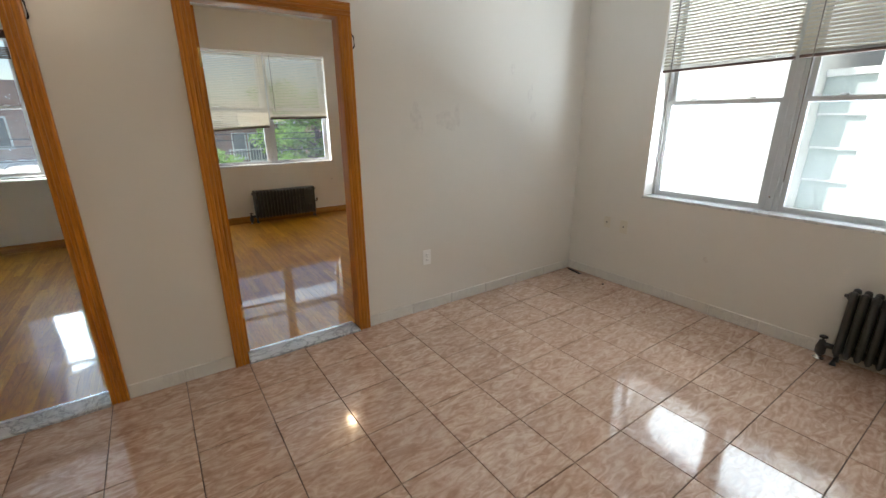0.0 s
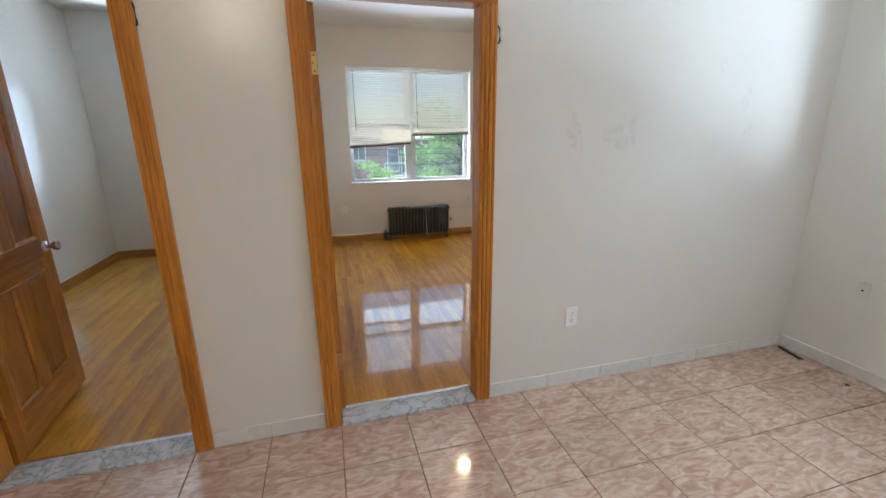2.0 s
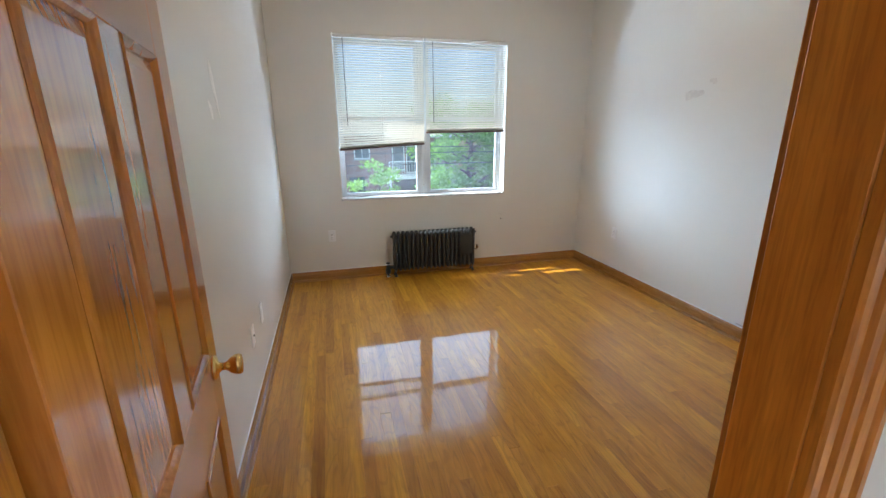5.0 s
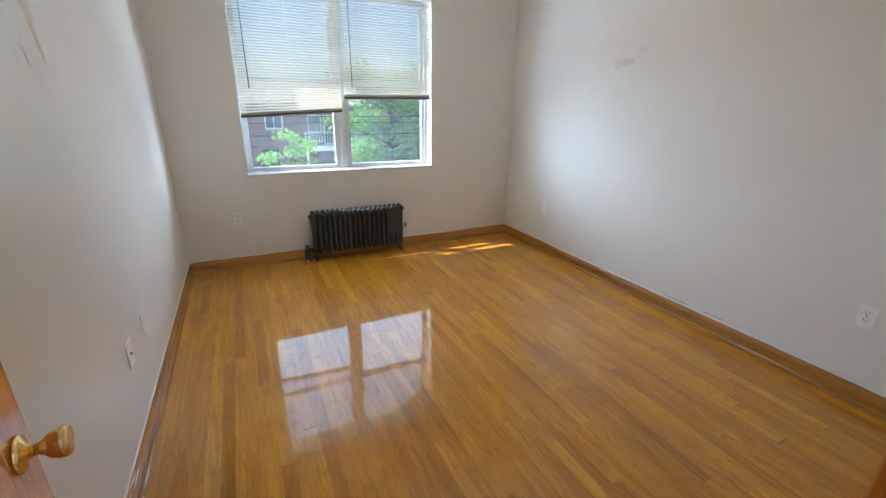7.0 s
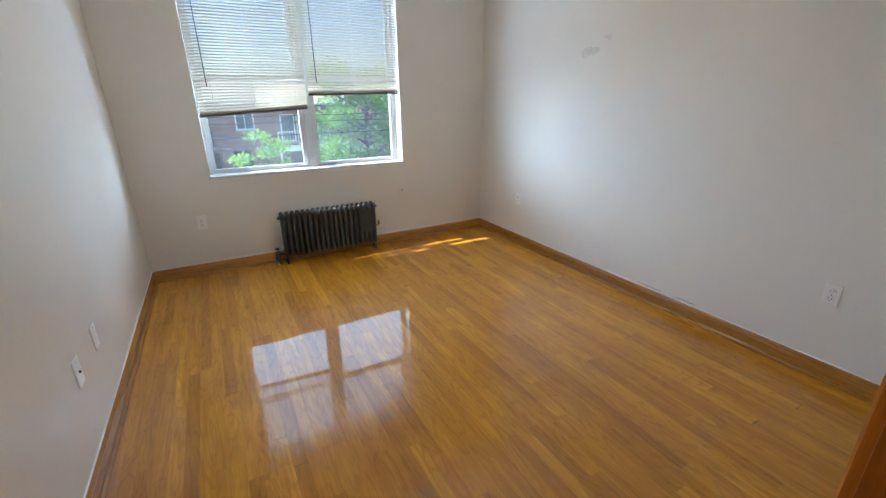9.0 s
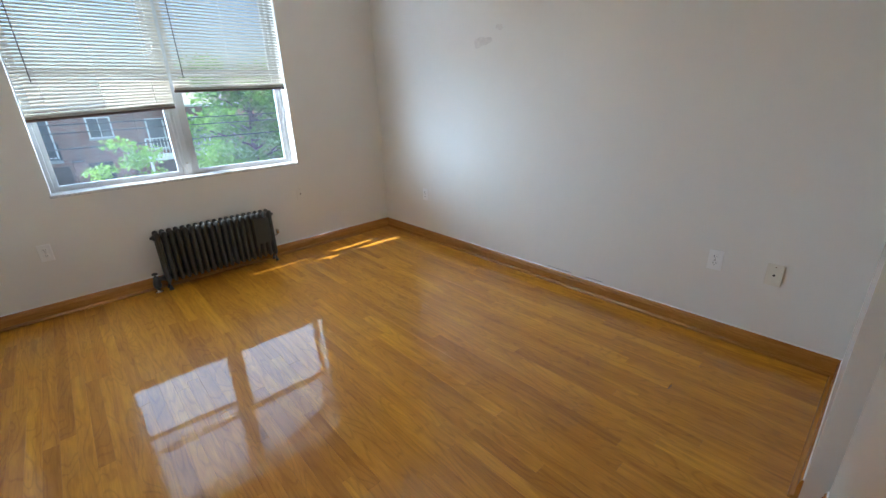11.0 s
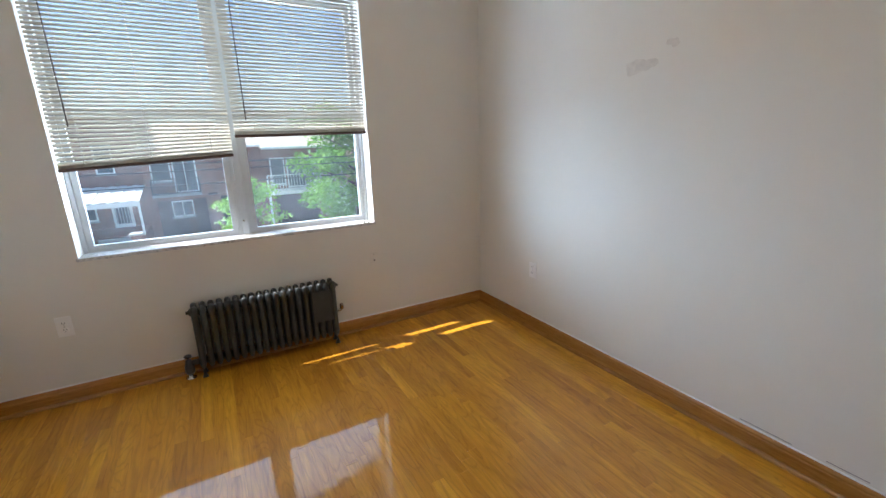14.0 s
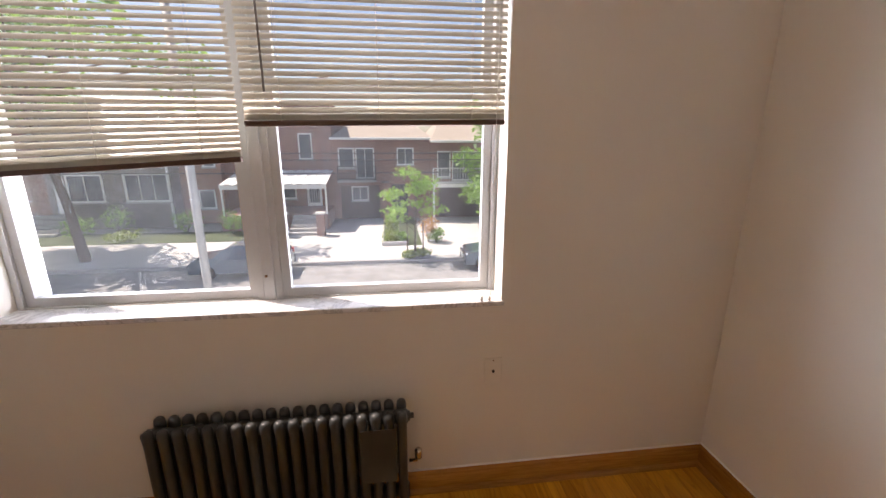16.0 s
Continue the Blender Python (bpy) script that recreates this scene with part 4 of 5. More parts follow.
SHINGLE = plain("roof_shingle", (0.40, 0.34, 0.27), 0.9, vary=0.25, scale=5)
STUCCO = plain("white_stucco", (0.82, 0.82, 0.80), 0.85, vary=0.04)
DARKGLASS = plain("house_glass", (0.10, 0.12, 0.14), 0.08, vary=0.3, scale=2, relief=0.0)
BLACKPAINT = plain("black_railing_paint", (0.02, 0.02, 0.02), 0.4)
RED = plain("red_paint", (0.55, 0.05, 0.04), 0.5)
CARPAINT = plain("dark_blue_car_paint", (0.13, 0.18, 0.22), 0.22, 0.3, vary=0.05, relief=0.0, coat=0.8)
RUBBER = plain("tyre_rubber", (0.02, 0.02, 0.02), 0.85)
GARAGE = plain("brown_garage_door", (0.09, 0.06, 0.05), 0.6, vary=0.15)


def brick_material(name, a, b, mortar):
    m, nt, bs = material(name, 0.85)
    br = node(nt, "ShaderNodeTexBrick", Scale=1.0, Color1=(*a, 1), Color2=(*b, 1), Mortar=(*mortar, 1), Mortar_Size=0.008, Bias=0.0, Brick_Width=0.165, Row_Height=0.058)
    tc = nt.nodes.new("ShaderNodeTexCoord")
    sp = nt.nodes.new("ShaderNodeSeparateXYZ")
    ad = nt.nodes.new("ShaderNodeMath")
    cb = nt.nodes.new("ShaderNodeCombineXYZ")
    nt.links.new(tc.outputs["Object"], sp.inputs[0])
    nt.links.new(sp.outputs[0], ad.inputs[0])
    nt.links.new(sp.outputs[1], ad.inputs[1])
    nt.links.new(ad.outputs[0], cb.inputs[0])
    nt.links.new(sp.outputs[2], cb.inputs[1])
    nt.links.new(cb.outputs[0], br.inputs["Vector"])
    grime = noise_tex(nt, tc.outputs["Object"], 1.3, 5)
    odd = noise_tex(nt, tc.outputs["Object"], 5.5, 2)
    col = mix(nt, ramp(nt, odd, [(0.66, (0, 0, 0)), (0.70, (1, 1, 1))]), br.outputs["Color"], (0.36, 0.28, 0.24))
    nt.links.new(mix(nt, 1.0, col, ramp(nt, grime, [(0.3, (0.8, 0.8, 0.8)), (0.7, (1.1, 1.1, 1.1))]), "MULTIPLY"), bs.inputs["Base Color"])
    bump(nt, bs, br.outputs["Fac"], -0.4, 0.01)
    return m


BRICK = brick_material("dark_red_brick", (0.22, 0.088, 0.062), (0.32, 0.13, 0.09), (0.34, 0.29, 0.26))
BRICK_2 = brick_material("orange_brick", (0.42, 0.19, 0.13), (0.50, 0.25, 0.17), (0.36, 0.30, 0.26))
STONE = brick_material("grey_brown_stone", (0.20, 0.18, 0.165), (0.30, 0.27, 0.25), (0.30, 0.28, 0.26))


def leaf_material(name, a, b):
    m, nt, bs = material(name, 0.55)
    g = nt.nodes.new("ShaderNodeNewGeometry")
    c = ramp(nt, g.outputs["Random Per Island"], [(0.0, a), (1.0, b)])
    nt.links.new(c, bs.inputs["Base Color"])
    tr = nt.nodes.new("ShaderNodeBsdfTranslucent")
    nt.links.new(mix(nt, 1.0, c, (1.5, 1.5, 0.9), "MULTIPLY"), tr.inputs[0])
    mx = node(nt, "ShaderNodeMixShader", Fac=0.45)
    nt.links.new(bs.outputs[0], mx.inputs[1])
    nt.links.new(tr.outputs[0], mx.inputs[2])
    nt.links.new(mx.outputs[0], nt.nodes["Material Output"].inputs[0])
    return m


LEAF = leaf_material("young_tree_leaves", (0.16, 0.30, 0.05), (0.32, 0.50, 0.12))
LEAF_2 = leaf_material("big_tree_leaves", (0.11, 0.23, 0.05), (0.25, 0.42, 0.10))
LEAF_3 = leaf_material("shrub_leaves", (0.10, 0.16, 0.03), (0.30, 0.38, 0.06))
BLOOM = leaf_material("orange_blooms", (0.42, 0.20, 0.10), (0.55, 0.34, 0.16))

structure("ground", bbox(-400, 8.2, GZ - 0.3, 400, 800, GZ - 0.10), CONCRETE, "wide pale ground")
structure("road", bbox(-60, ROAD0, GZ - 0.099, 60, ROAD1, GZ - 0.08), ASPHALT, "sunlit grey asphalt street")
structure("pavement_near", bbox(-60, 10.5, GZ - 0.099, 60, ROAD0 - 0.16, GZ + 0.03), CONCRETE, "pale concrete pavement on this side")
structure("pavement", bbox(-60, ROAD1 + 0.16, GZ - 0.099, 60, FACADE - 7.2, GZ + 0.03), DRIVE, "pale concrete pavement across the street")
structure("kerb", bbox(-60, ROAD1, GZ - 0.099, 60, ROAD1 + 0.158, GZ + 0.05, 0.02, 2), KERB, "grey stone kerb")
structure("kerb_near", bbox(-60, ROAD0 - 0.158, GZ - 0.099, 60, ROAD0, GZ + 0.05, 0.02, 2), KERB, "grey stone kerb")
structure("driveway", bbox(-0.55, FACADE - 7.199, GZ - 0.099, 2.25, FACADE, GZ + 0.032), DRIVE, "bright concrete driveway")
structure("driveway_right", bbox(4.1, FACADE - 7.199, GZ - 0.099, 9.6, FACADE - 0.5, GZ + 0.032), DRIVE, "bright concrete driveway")
structure("front_yard", bbox(2.26, FACADE - 7.199, GZ - 0.099, 4.09, FACADE, GZ + 0.03), GRASS, "planted strip between driveways")
structure("front_yard_left", bbox(-16, FACADE - 5.4, GZ - 0.099, -3.2, FACADE - 3.0, GZ + 0.05), GRASS, "shaded front gardens")
structure("forecourt", bbox(-60, FACADE - 7.199, GZ - 0.099, -0.56, FACADE - 3.0, GZ + 0.03), DRIVE, "pale concrete forecourt in dappled shade")


def house_window(parent, x0, x1, z0, z1, y, panes=2, fr=0.07):
    w = part("window_frame", ring(bmesh.new(), x0, x1, z0, z1, y - 0.06, y + 0.02, fr), WHITEPAINT, parent)
    n = panes
    for i in range(n):
        a, b = x0 + fr + (x1 - x0 - 2 * fr) * i / n, x0 + fr + (x1 - x0 - 2 * fr) * (i + 1) / n
        part("window_pane", bbox(a + 0.02, y - 0.025, z0 + fr + 0.01, b - 0.02, y - 0.005, z1 - fr - 0.01), DARKGLASS, w)
        if i:
            part("glazing_bar", bbox(a - 0.0195, y - 0.05, z0 + fr, a + 0.0195, y, z1 - fr), WHITEPAINT, w)
    part("window_sill", bbox(x0 - 0.05, y - 0.12, z0 - 0.08, x1 + 0.05, y - 0.001, z0 - 0.001), KERB, w)
    return w


def railing(parent, x0, x1, y, z0, h, mat, step=0.13, side=0.0):
    r = part("railing", bbox(x0, y - 0.03, z0 + h - 0.05, x1, y + 0.03, z0 + h), mat, parent)
    part("lower_rail", bbox(x0, y - 0.02, z0 + 0.06, x1, y + 0.02, z0 + 0.10), mat, r)
    n = int((x1 - x0) / step)
    for i in range(n + 1):
        x = x0 + (x1 - x0) * i / n
        k = 0.035 if i in (0, n) else 0.014
        part("baluster", bbox(x - k, y - k, z0 if i in (0, n) else z0 + 0.10, x + k, y + k, z0 + h - 0.05), mat, r)
    return r


def house(name, x0, x1, top, mat, label, y=FACADE, deep=9.0):
    h = empty(name, pose((x0 + x1) / 2, y, GZ), label, "house", "houses across the street")
    h.matrix_world = Matrix()
    part("wall", bbox(x0, y, GZ, x1, y + deep, top), mat, h)
    return h


def pitched_roof(parent, x0, x1, y, z, rise, over=0.4, deep=9.0):
    bm = bmesh.new()
    a = [bm.verts.new(p) for p in ((x0 - 0.1, y - over, z), (x1 + 0.1, y - over, z), (x1 + 0.1, y + deep, z), (x0 - 0.1, y + deep, z))]
    c = [bm.verts.new(p) for p in ((x0 + 1.2, y + deep / 2, z + rise), (x1 - 1.2, y + deep / 2, z + rise))]
    for f in ((a[0], a[1], c[1], c[0]), (a[1], a[2], c[1]), (a[2], a[3], c[0], c[1]), (a[3], a[0], c[0]), a[::-1]):
        bm.faces.new(f)
    bmesh.ops.recalc_face_normals(bm, faces=bm.faces[:])
    r = part("roof", bm, SHINGLE, parent, "brown shingle roof")
    part("gutter", bbox(x0 - 0.1, y - over - 0.10, z - 0.12, x1 + 0.1, y - over, z + 0.02, 0.03), WHITEPAINT, r)


def awning(parent, x0, x1, y0, y1, z0, z1):
    """A ribbed white metal awning that slopes from the wall down to its front edge."""
    bm = bmesh.new()
    n = int((x1 - x0) / 0.25)
    for i in range(n):
        a, b = x0 + (x1 - x0) * i / n, x0 + (x1 - x0) * (i + 1) / n
        k = 0.03 * (i % 2)
        vs = [bm.verts.new(p) for p in ((a, y0, z0 + k), (b, y0, z0 + k), (b, y1, z1 + k), (a, y1, z1 + k), (a, y0, z0 + k - 0.03), (b, y0, z0 + k - 0.03), (b, y1, z1 + k - 0.03), (a, y1, z1 + k - 0.03))]
        for q in ((0, 1, 2, 3), (7, 6, 5, 4), (0, 4, 5, 1), (1, 5, 6, 2), (2, 6, 7, 3), (3, 7, 4, 0)):
            bm.faces.new([vs[j] for j in q])
    aw = part("awning", bm, WHITEPAINT, parent, "white ribbed metal awning")
    part("valance", bbox(x0, y0 - 0.03, z0 - 0.25, x1, y0 - 0.001, z0 - 0.031), WHITEPAINT, aw)
    for x in (x0 + 0.06, (x0 + x1) / 2, x1 - 0.06):
        bm = bmesh.new()
        tube(bm, [(x, y0 + 0.06, GZ + 0.9), (x, y0 + 0.06, z0 - 0.03)], 0.05, 8)
        part("post", bm, WHITEPAINT, aw)


# brick house with a garage and a brown roof
hb = house("brick_house", -0.72, 5.15, 1.45, BRICK, "dark red brick house with a garage and brown roof")
pitched_roof(hb, -0.72, 5.15, FACADE, 1.45, 1.3)
house_window(hb, -0.40, 0.55, -0.35, 0.86, FACADE, 1)
house_window(hb, 0.62, 1.75, -0.98, 0.86, FACADE, 2)
house_window(hb, 3.12, 4.15, -0.17, 0.86, FACADE, 2)
part("balcony", bbox(-0.45, FACADE - 0.7, -1.15, 1.85, FACADE - 0.001, -1.02), KERB, hb)
railing(hb, -0.40, 1.80, FACADE - 0.65, -1.02, 0.85, BLACKPAINT)
part("garage_door", bbox(-0.35, FACADE - 0.03, GZ + 0.05, 2.0, FACADE - 0.001, -1.40), GARAGE, hb, "brown garage door in shade")
house_window(hb, 0.30, 1.33, -2.33, -1.44, FACADE - 0.04, 2)
part("entry", bbox(2.75, FACADE - 0.03, GZ + 0.05, 3.75, FACADE - 0.001, -1.35), BLACKPAINT, hb, "dark entry door")
part("pier", bbox(2.15, FACADE - 0.9, GZ, 2.60, FACADE - 0.002, -1.16), BRICK, hb)

# taller brick house with an awning over the porch
ha = house("awning_house", -7.0, -0.73, 3.4, BRICK, "tall red brick house with a white metal porch awning")
house_window(ha, -2.66, -1.87, 0.20, 1.70, FACADE, 1)
house_window(ha, -5.6, -4.4, 0.20, 1.70, FACADE, 2)
awning(ha, -6.2, -0.75, FACADE - 3.2, FACADE - 0.01, -0.95, -0.45)
part("porch", bbox(-6.4, FACADE - 3.0, GZ, -0.80, FACADE - 0.002, GZ + 0.9), BRICK, ha)
dr = part("front_door", bbox(-2.38, FACADE - 0.05, GZ + 0.9, -1.50, FACADE - 0.001, -0.75), WHITEPAINT, ha, "white barred storm door")
part("door_glass", bbox(-2.25, FACADE - 0.07, GZ + 1.1, -1.63, FACADE - 0.051, -0.9), DARKGLASS, dr)
for i in range(5):
    part("bar", bbox(-2.22 + i * 0.13, FACADE - 0.09, GZ + 1.1, -2.20 + i * 0.13, FACADE - 0.071, -0.9), WHITEPAINT, dr)
house_window(ha, -5.3, -3.0, -2.15, -1.05, FACADE, 3)
for i in range(5):
    part("step", bbox(-2.6, FACADE - 3.0 - 0.3 * (5 - i), GZ + 0.03, -1.2, FACADE - 3.0 - 0.3 * (4 - i) - 0.001, GZ + 0.17 * (i + 1)), KERB, ha)
for x in (-2.85, -0.95):
    part("stoop_pier", bbox(x - 0.2, FACADE - 4.7, GZ + 0.03, x + 0.2, FACADE - 4.3, GZ + 1.15), BRICK, ha)
    part("pier_cap", bbox(x - 0.26, FACADE - 4.76, GZ + 1.151, x + 0.26, FACADE - 4.24, GZ + 1.25, 0.02), CONCRETE, ha)

# house with a white balcony
hc = house("balcony_house", 5.16, 10.2, 1.30, BRICK, "brick house with a white railed balcony and pale roof")
pitched_roof(hc, 5.16, 10.2, FACADE, 1.30, 1.5, 1.3)
house_window(hc, 5.60, 6.45, -0.95, 0.66, FACADE, 1)
house_window(hc, 6.55, 8.60, -1.15, 0.66, FACADE, 3)
part("balcony", bbox(5.18, FACADE - 1.5, -1.42, 9.8, FACADE - 0.001, -1.22), WHITEPAINT, hc, "white balcony slab")
railing(hc, 5.22, 9.75, FACADE - 1.42, -1.22, 0.95, WHITEPAINT, 0.16)
part("garage_door", bbox(5.7, FACADE - 0.03, GZ + 0.05, 8.3, FACADE - 0.001, -1.5), GARAGE, hc, "brown garage door in shade")
for x in (5.25, 9.7):
    part("post", bbox(x - 0.06, FACADE - 1.46, GZ, x + 0.06, FACADE - 1.34, -1.421), WHITEPAINT, hc)
for i in range(9):
    part("stair_step", bbox(9.9, FACADE - 3.2 + 0.27 * i, GZ + 0.03, 11.0, FACADE - 3.2 + 0.27 * i + 0.269, GZ + 0.2 * (i + 1)), CONCRETE, hc)
railing(hc, 9.85, 11.0, FACADE - 3.3, GZ + 0.05, 1.0, WHITEPAINT)

# houses further along
hd = house("orange_brick_house", -9.3, -7.02, 3.6, BRICK_2, "orange brick house beyond the awning", FACADE - 0.4)
house_window(hd, -8.0, -7.3, -0.2, 1.1, FACADE - 0.4, 1)
house_window(hd, -8.4, -7.5, -2.6, -1.5, FACADE - 0.4, 1)
he = house("stone_house", -15.6, -9.32, 3.2, STONE, "grey stone house with a wide white window in tree shade", 31.0)
house_window(he, -11.75, -9.45, -2.02, -0.45, 31.0, 3, 0.10)
house_window(he, -14.6, -12.8, -2.0, -0.5, 31.0, 2)
part("downpipe", bbox(-9.50, 30.9, GZ, -9.40, 30.999, 3.1), WHITEPAINT, he)
part("entry_door", bbox(-15.2, 30.95, GZ + 0.9, -14.7, 30.999, -0.7), WHITEPAINT, he)
for i in range(5):
    part("step", bbox(-16.4, 31.0 - 0.35 * (6 - i), GZ, -14.2, 31.0 - 0.35 * (5 - i) - 0.001, GZ + 0.18 * (i + 1)), KERB, he)
hf = house("far_house", 12.2, 20.0, 2.2, BRICK, "brick house beyond the big tree")
pitched_roof(hf, 12.2, 20.0, FACADE, 2.2, 1.6)
house_window(hf, 13.0, 14.6, -0.4, 1.0, FACADE, 2)
house_window(hf, 16.0, 17.6, -0.4, 1.0, FACADE, 2)
hg = house("end_house", -26.0, -15.7, 3.0, BRICK, "dark brick house at the far end of the row", 31.2)
house_window(hg, -19.5, -17.6, -1.8, -0.4, 31.2, 2)
house_window(hg, -23.5, -21.6, -1.8, -0.4, 31.2, 2)


# ---- trees and shrubs ----
def leaves(bm, rnd, centre, rad, count, size):
    """Loose leaf clumps in an uneven cloud."""
    c = Vector(centre)
    for _ in range(count):
        d = Vector((rnd.gauss(0, 1), rnd.gauss(0, 1), rnd.gauss(0, 1))).normalized() * (rnd.random() ** 0.45)
        p = c + Vector((d.x * rad[0], d.y * rad[1], d.z * rad[2]))
        q = Euler((rnd.uniform(-0.9, 0.9), rnd.uniform(-0.9, 0.9), rnd.uniform(0, 6.28))).to_matrix()
        s = size * rnd.uniform(0.6, 1.3)
        pts = [(-0.5, 0, 0), (-0.15, 0.24, 0.06), (0.5, 0.05, -0.05), (-0.1, -0.26, 0.05)]
        bm.faces.new([bm.verts.new(p + q @ (Vector(v) * s)) for v in pts])


def tree(name, base, height, clumps, leaf, size, per, rnd, label, lean=0.0, girth=0.12):
    t = empty(name, pose(*base), label, "tree")
    bm = bmesh.new()
    top = Vector((lean, 0, height))
    tube(bm, [(0, 0, -0.02), (lean * 0.2, 0.02, height * 0.3), (lean * 0.6, -0.02, height * 0.65), top], [girth * 1.25, girth, girth * 0.7, girth * 0.3], 9)
    trunk = part("trunk", bm, TRUNK, t)
    for c, r in clumps:
        bm = bmesh.new()
        c = Vector(c)
        z = max(height * 0.3, min(height * 0.9, c.z - 0.4 * abs(c.x) - 0.3))
        s = Vector((lean * z / height, 0, z))
        tube(bm, [s, s.lerp(c, 0.5) + Vector((0, 0, 0.05)), c], [girth * 0.4, girth * 0.25, girth * 0.08], 6)
        part("limb", bm, TRUNK, trunk)
    bm = bmesh.new()
    for c, r in clumps:
        leaves(bm, rnd, c, r, int(per * r[0] * r[1] * r[2] / (0.5 * 0.5 * 0.35)) + 20, size)
    part("crown", bm, leaf, t, "loose green foliage")
    return t


ry = random.Random(21)
young = [((ry.uniform(-1.25, 1.2) * k, ry.uniform(-0.9, 0.9) * k, 0.3 + z), (ry.uniform(0.45, 0.65), ry.uniform(0.45, 0.65), ry.uniform(0.16, 0.28)))
         for z, k in ((1.35, 0.8), (1.55, 1.0), (1.7, 0.7), (1.9, 1.0), (2.1, 0.8), (2.2, 1.0), (2.4, 0.8), (2.55, 0.9), (2.7, 0.7), (2.85, 0.6), (3.0, 0.5), (3.15, 0.4), (3.3, 0.25), (2.0, 0.3), (2.5, 0.3), (1.8, 0.9), (2.3, 0.9), (2.65, 0.3))]
tree("street_tree", (3.62, 23.2, GZ + 0.03), 3.5, young, LEAF, 0.17, 75, ry, "young street tree with light green feathery leaves", 0.1, 0.045)
for dx in (-0.32, 0.34):
    bm = bmesh.new()
    tube(bm, [(0, 0, 0), (0.01, 0, 1.5)], 0.03, 6)
    tagged(link("tree_stake", bm, TRUNK), "thin wooden stake beside the young tree", "stake", "tree stakes").matrix_world = pose(3.62 + dx, 23.2, GZ + 0.03)
big = [((ry.uniform(-2.4, 2.4), ry.uniform(-1.8, 1.8), z), (ry.uniform(0.8, 1.2), ry.uniform(0.8, 1.2), ry.uniform(0.6, 0.9))) for z in [1.1 + 0.14 * i for i in range(40)]]
tree("large_tree", (9.6, 28.2, GZ + 0.03), 5.6, big, LEAF_2, 0.30, 26, ry, "large leafy green tree beside the balcony house", 0.2, 0.2)
shade = [((ry.uniform(-4.5, 4.0), ry.uniform(-4.0, 4.0), ry.uniform(6.4, 9.5)), (ry.uniform(1.0, 1.7), ry.uniform(1.0, 1.7), ry.uniform(0.5, 0.9))) for _ in range(30)]
tree("street_tree_tall", (-9.8, 24.2, GZ + 0.03), 8.0, shade, LEAF_2, 0.42, 7, ry, "tall leaning street tree that shades the road", -1.2, 0.16)
shade = [((ry.uniform(-4.5, 4.5), ry.uniform(-3.0, 3.0), ry.uniform(5.6, 8.5)), (ry.uniform(1.0, 1.7), ry.uniform(1.0, 1.7), ry.uniform(0.5, 0.9))) for _ in range(26)]
tree("street_tree_tall", (-17.5, 25.5, GZ + 0.03), 7.4, shade, LEAF_2, 0.42, 7, ry, "tall street tree that shades the gardens", 0.6, 0.2)


def shrub(x, y, r, h, leaf, label, rnd, z=GZ + 0.03):
    s = empty("shrub", pose(x, y, z), label, "shrub", "garden shrubs")
    bm = bmesh.new()
    for i in range(4):
        a = i * 1.6 + rnd.random()
        tube(bm, [(0.02 * math.cos(a), 0.02 * math.sin(a), 0), (0.5 * r * math.cos(a), 0.5 * r * math.sin(a), h * 0.7)], [0.02, 0.008], 5)
    part("stems", bm, TRUNK, s)
    bm = bmesh.new()
    for i in range(5):
        leaves(bm, rnd, (rnd.uniform(-0.45, 0.45) * r, rnd.uniform(-0.45, 0.45) * r, h * rnd.uniform(0.35, 0.65)), (r * 0.7, r * 0.7, h * 0.42), 90, 0.14)
    part("foliage", bm, leaf, s)


for x, y, r, h, lf, lb in ((2.55, 25.8, 0.5, 0.75, LEAF_3, "rounded green garden shrub"), (3.0, 25.7, 0.45, 0.6, LEAF_2, "dark green garden shrub"), (2.6, 26.5, 0.4, 1.5, LEAF_3, "tall yellow-green garden shrub"),
                           (3.95, 23.3, 0.45, 0.4, LEAF_3, "low plants in the tree pit"), (3.35, 23.1, 0.4, 0.35, LEAF_3, "low plants in the tree pit"), (4.45, 25.9, 0.5, 1.35, BLOOM, "orange flowering garden bush"), (4.8, 25.7, 0.45, 0.8, LEAF_2, "dark green garden shrub"),
                           (-4.6, 28.7, 0.75, 1.2, LEAF_3, "bright yellow-green hedge shrub by the porch"), (-3.5, 28.7, 0.75, 1.2, LEAF_3, "bright yellow-green hedge shrub by the porch"), (-5.6, 28.8, 0.7, 1.3, LEAF_2, "dark green hedge shrub by the porch"),
                           (-8.2, 29.5, 0.9, 1.3, LEAF_2, "dark green garden shrub"), (-11.5, 29.3, 1.0, 1.6, LEAF_2, "dark green garden shrub"), (-13.0, 28.6, 1.0, 1.1, LEAF_2, "dark green garden shrub"), (-10.3, 27.6, 0.9, 0.6, LEAF_3, "low yellow-green garden shrub")):
    shrub(x, y, r, h, lf, lb, ry)
structure("planter_edge", bbox(2.2, 25.22, GZ + 0.031, 3.4, 25.38, GZ + 0.22, 0.02), CONCRETE, "low concrete planter edge")


# ---- pole and wires ----
up = empty("utility_pole", pose(-15.5, 24.0, GZ + 0.03), "grey wooden utility pole", "post")
bm = bmesh.new()
lathe(bm, [(0.12, 0), (0.10, 9.5)], 12)
part("shaft", bm, TRUNK, up)
for z, sag in ((0.72, 0.25), (0.50, 0.3), (0.02, 0.35)):
    bm = bmesh.new()
    tube(bm, [(-30 + 4 * i, 24.0, z - sag * (1 - ((i - 8.5) / 8.5) ** 2) + 0.35) for i in range(18)], 0.022, 5)
    tagged(link("overhead_wire", bm, BLACKPAINT), "thin black overhead cable along the street", "cable", "overhead wires")


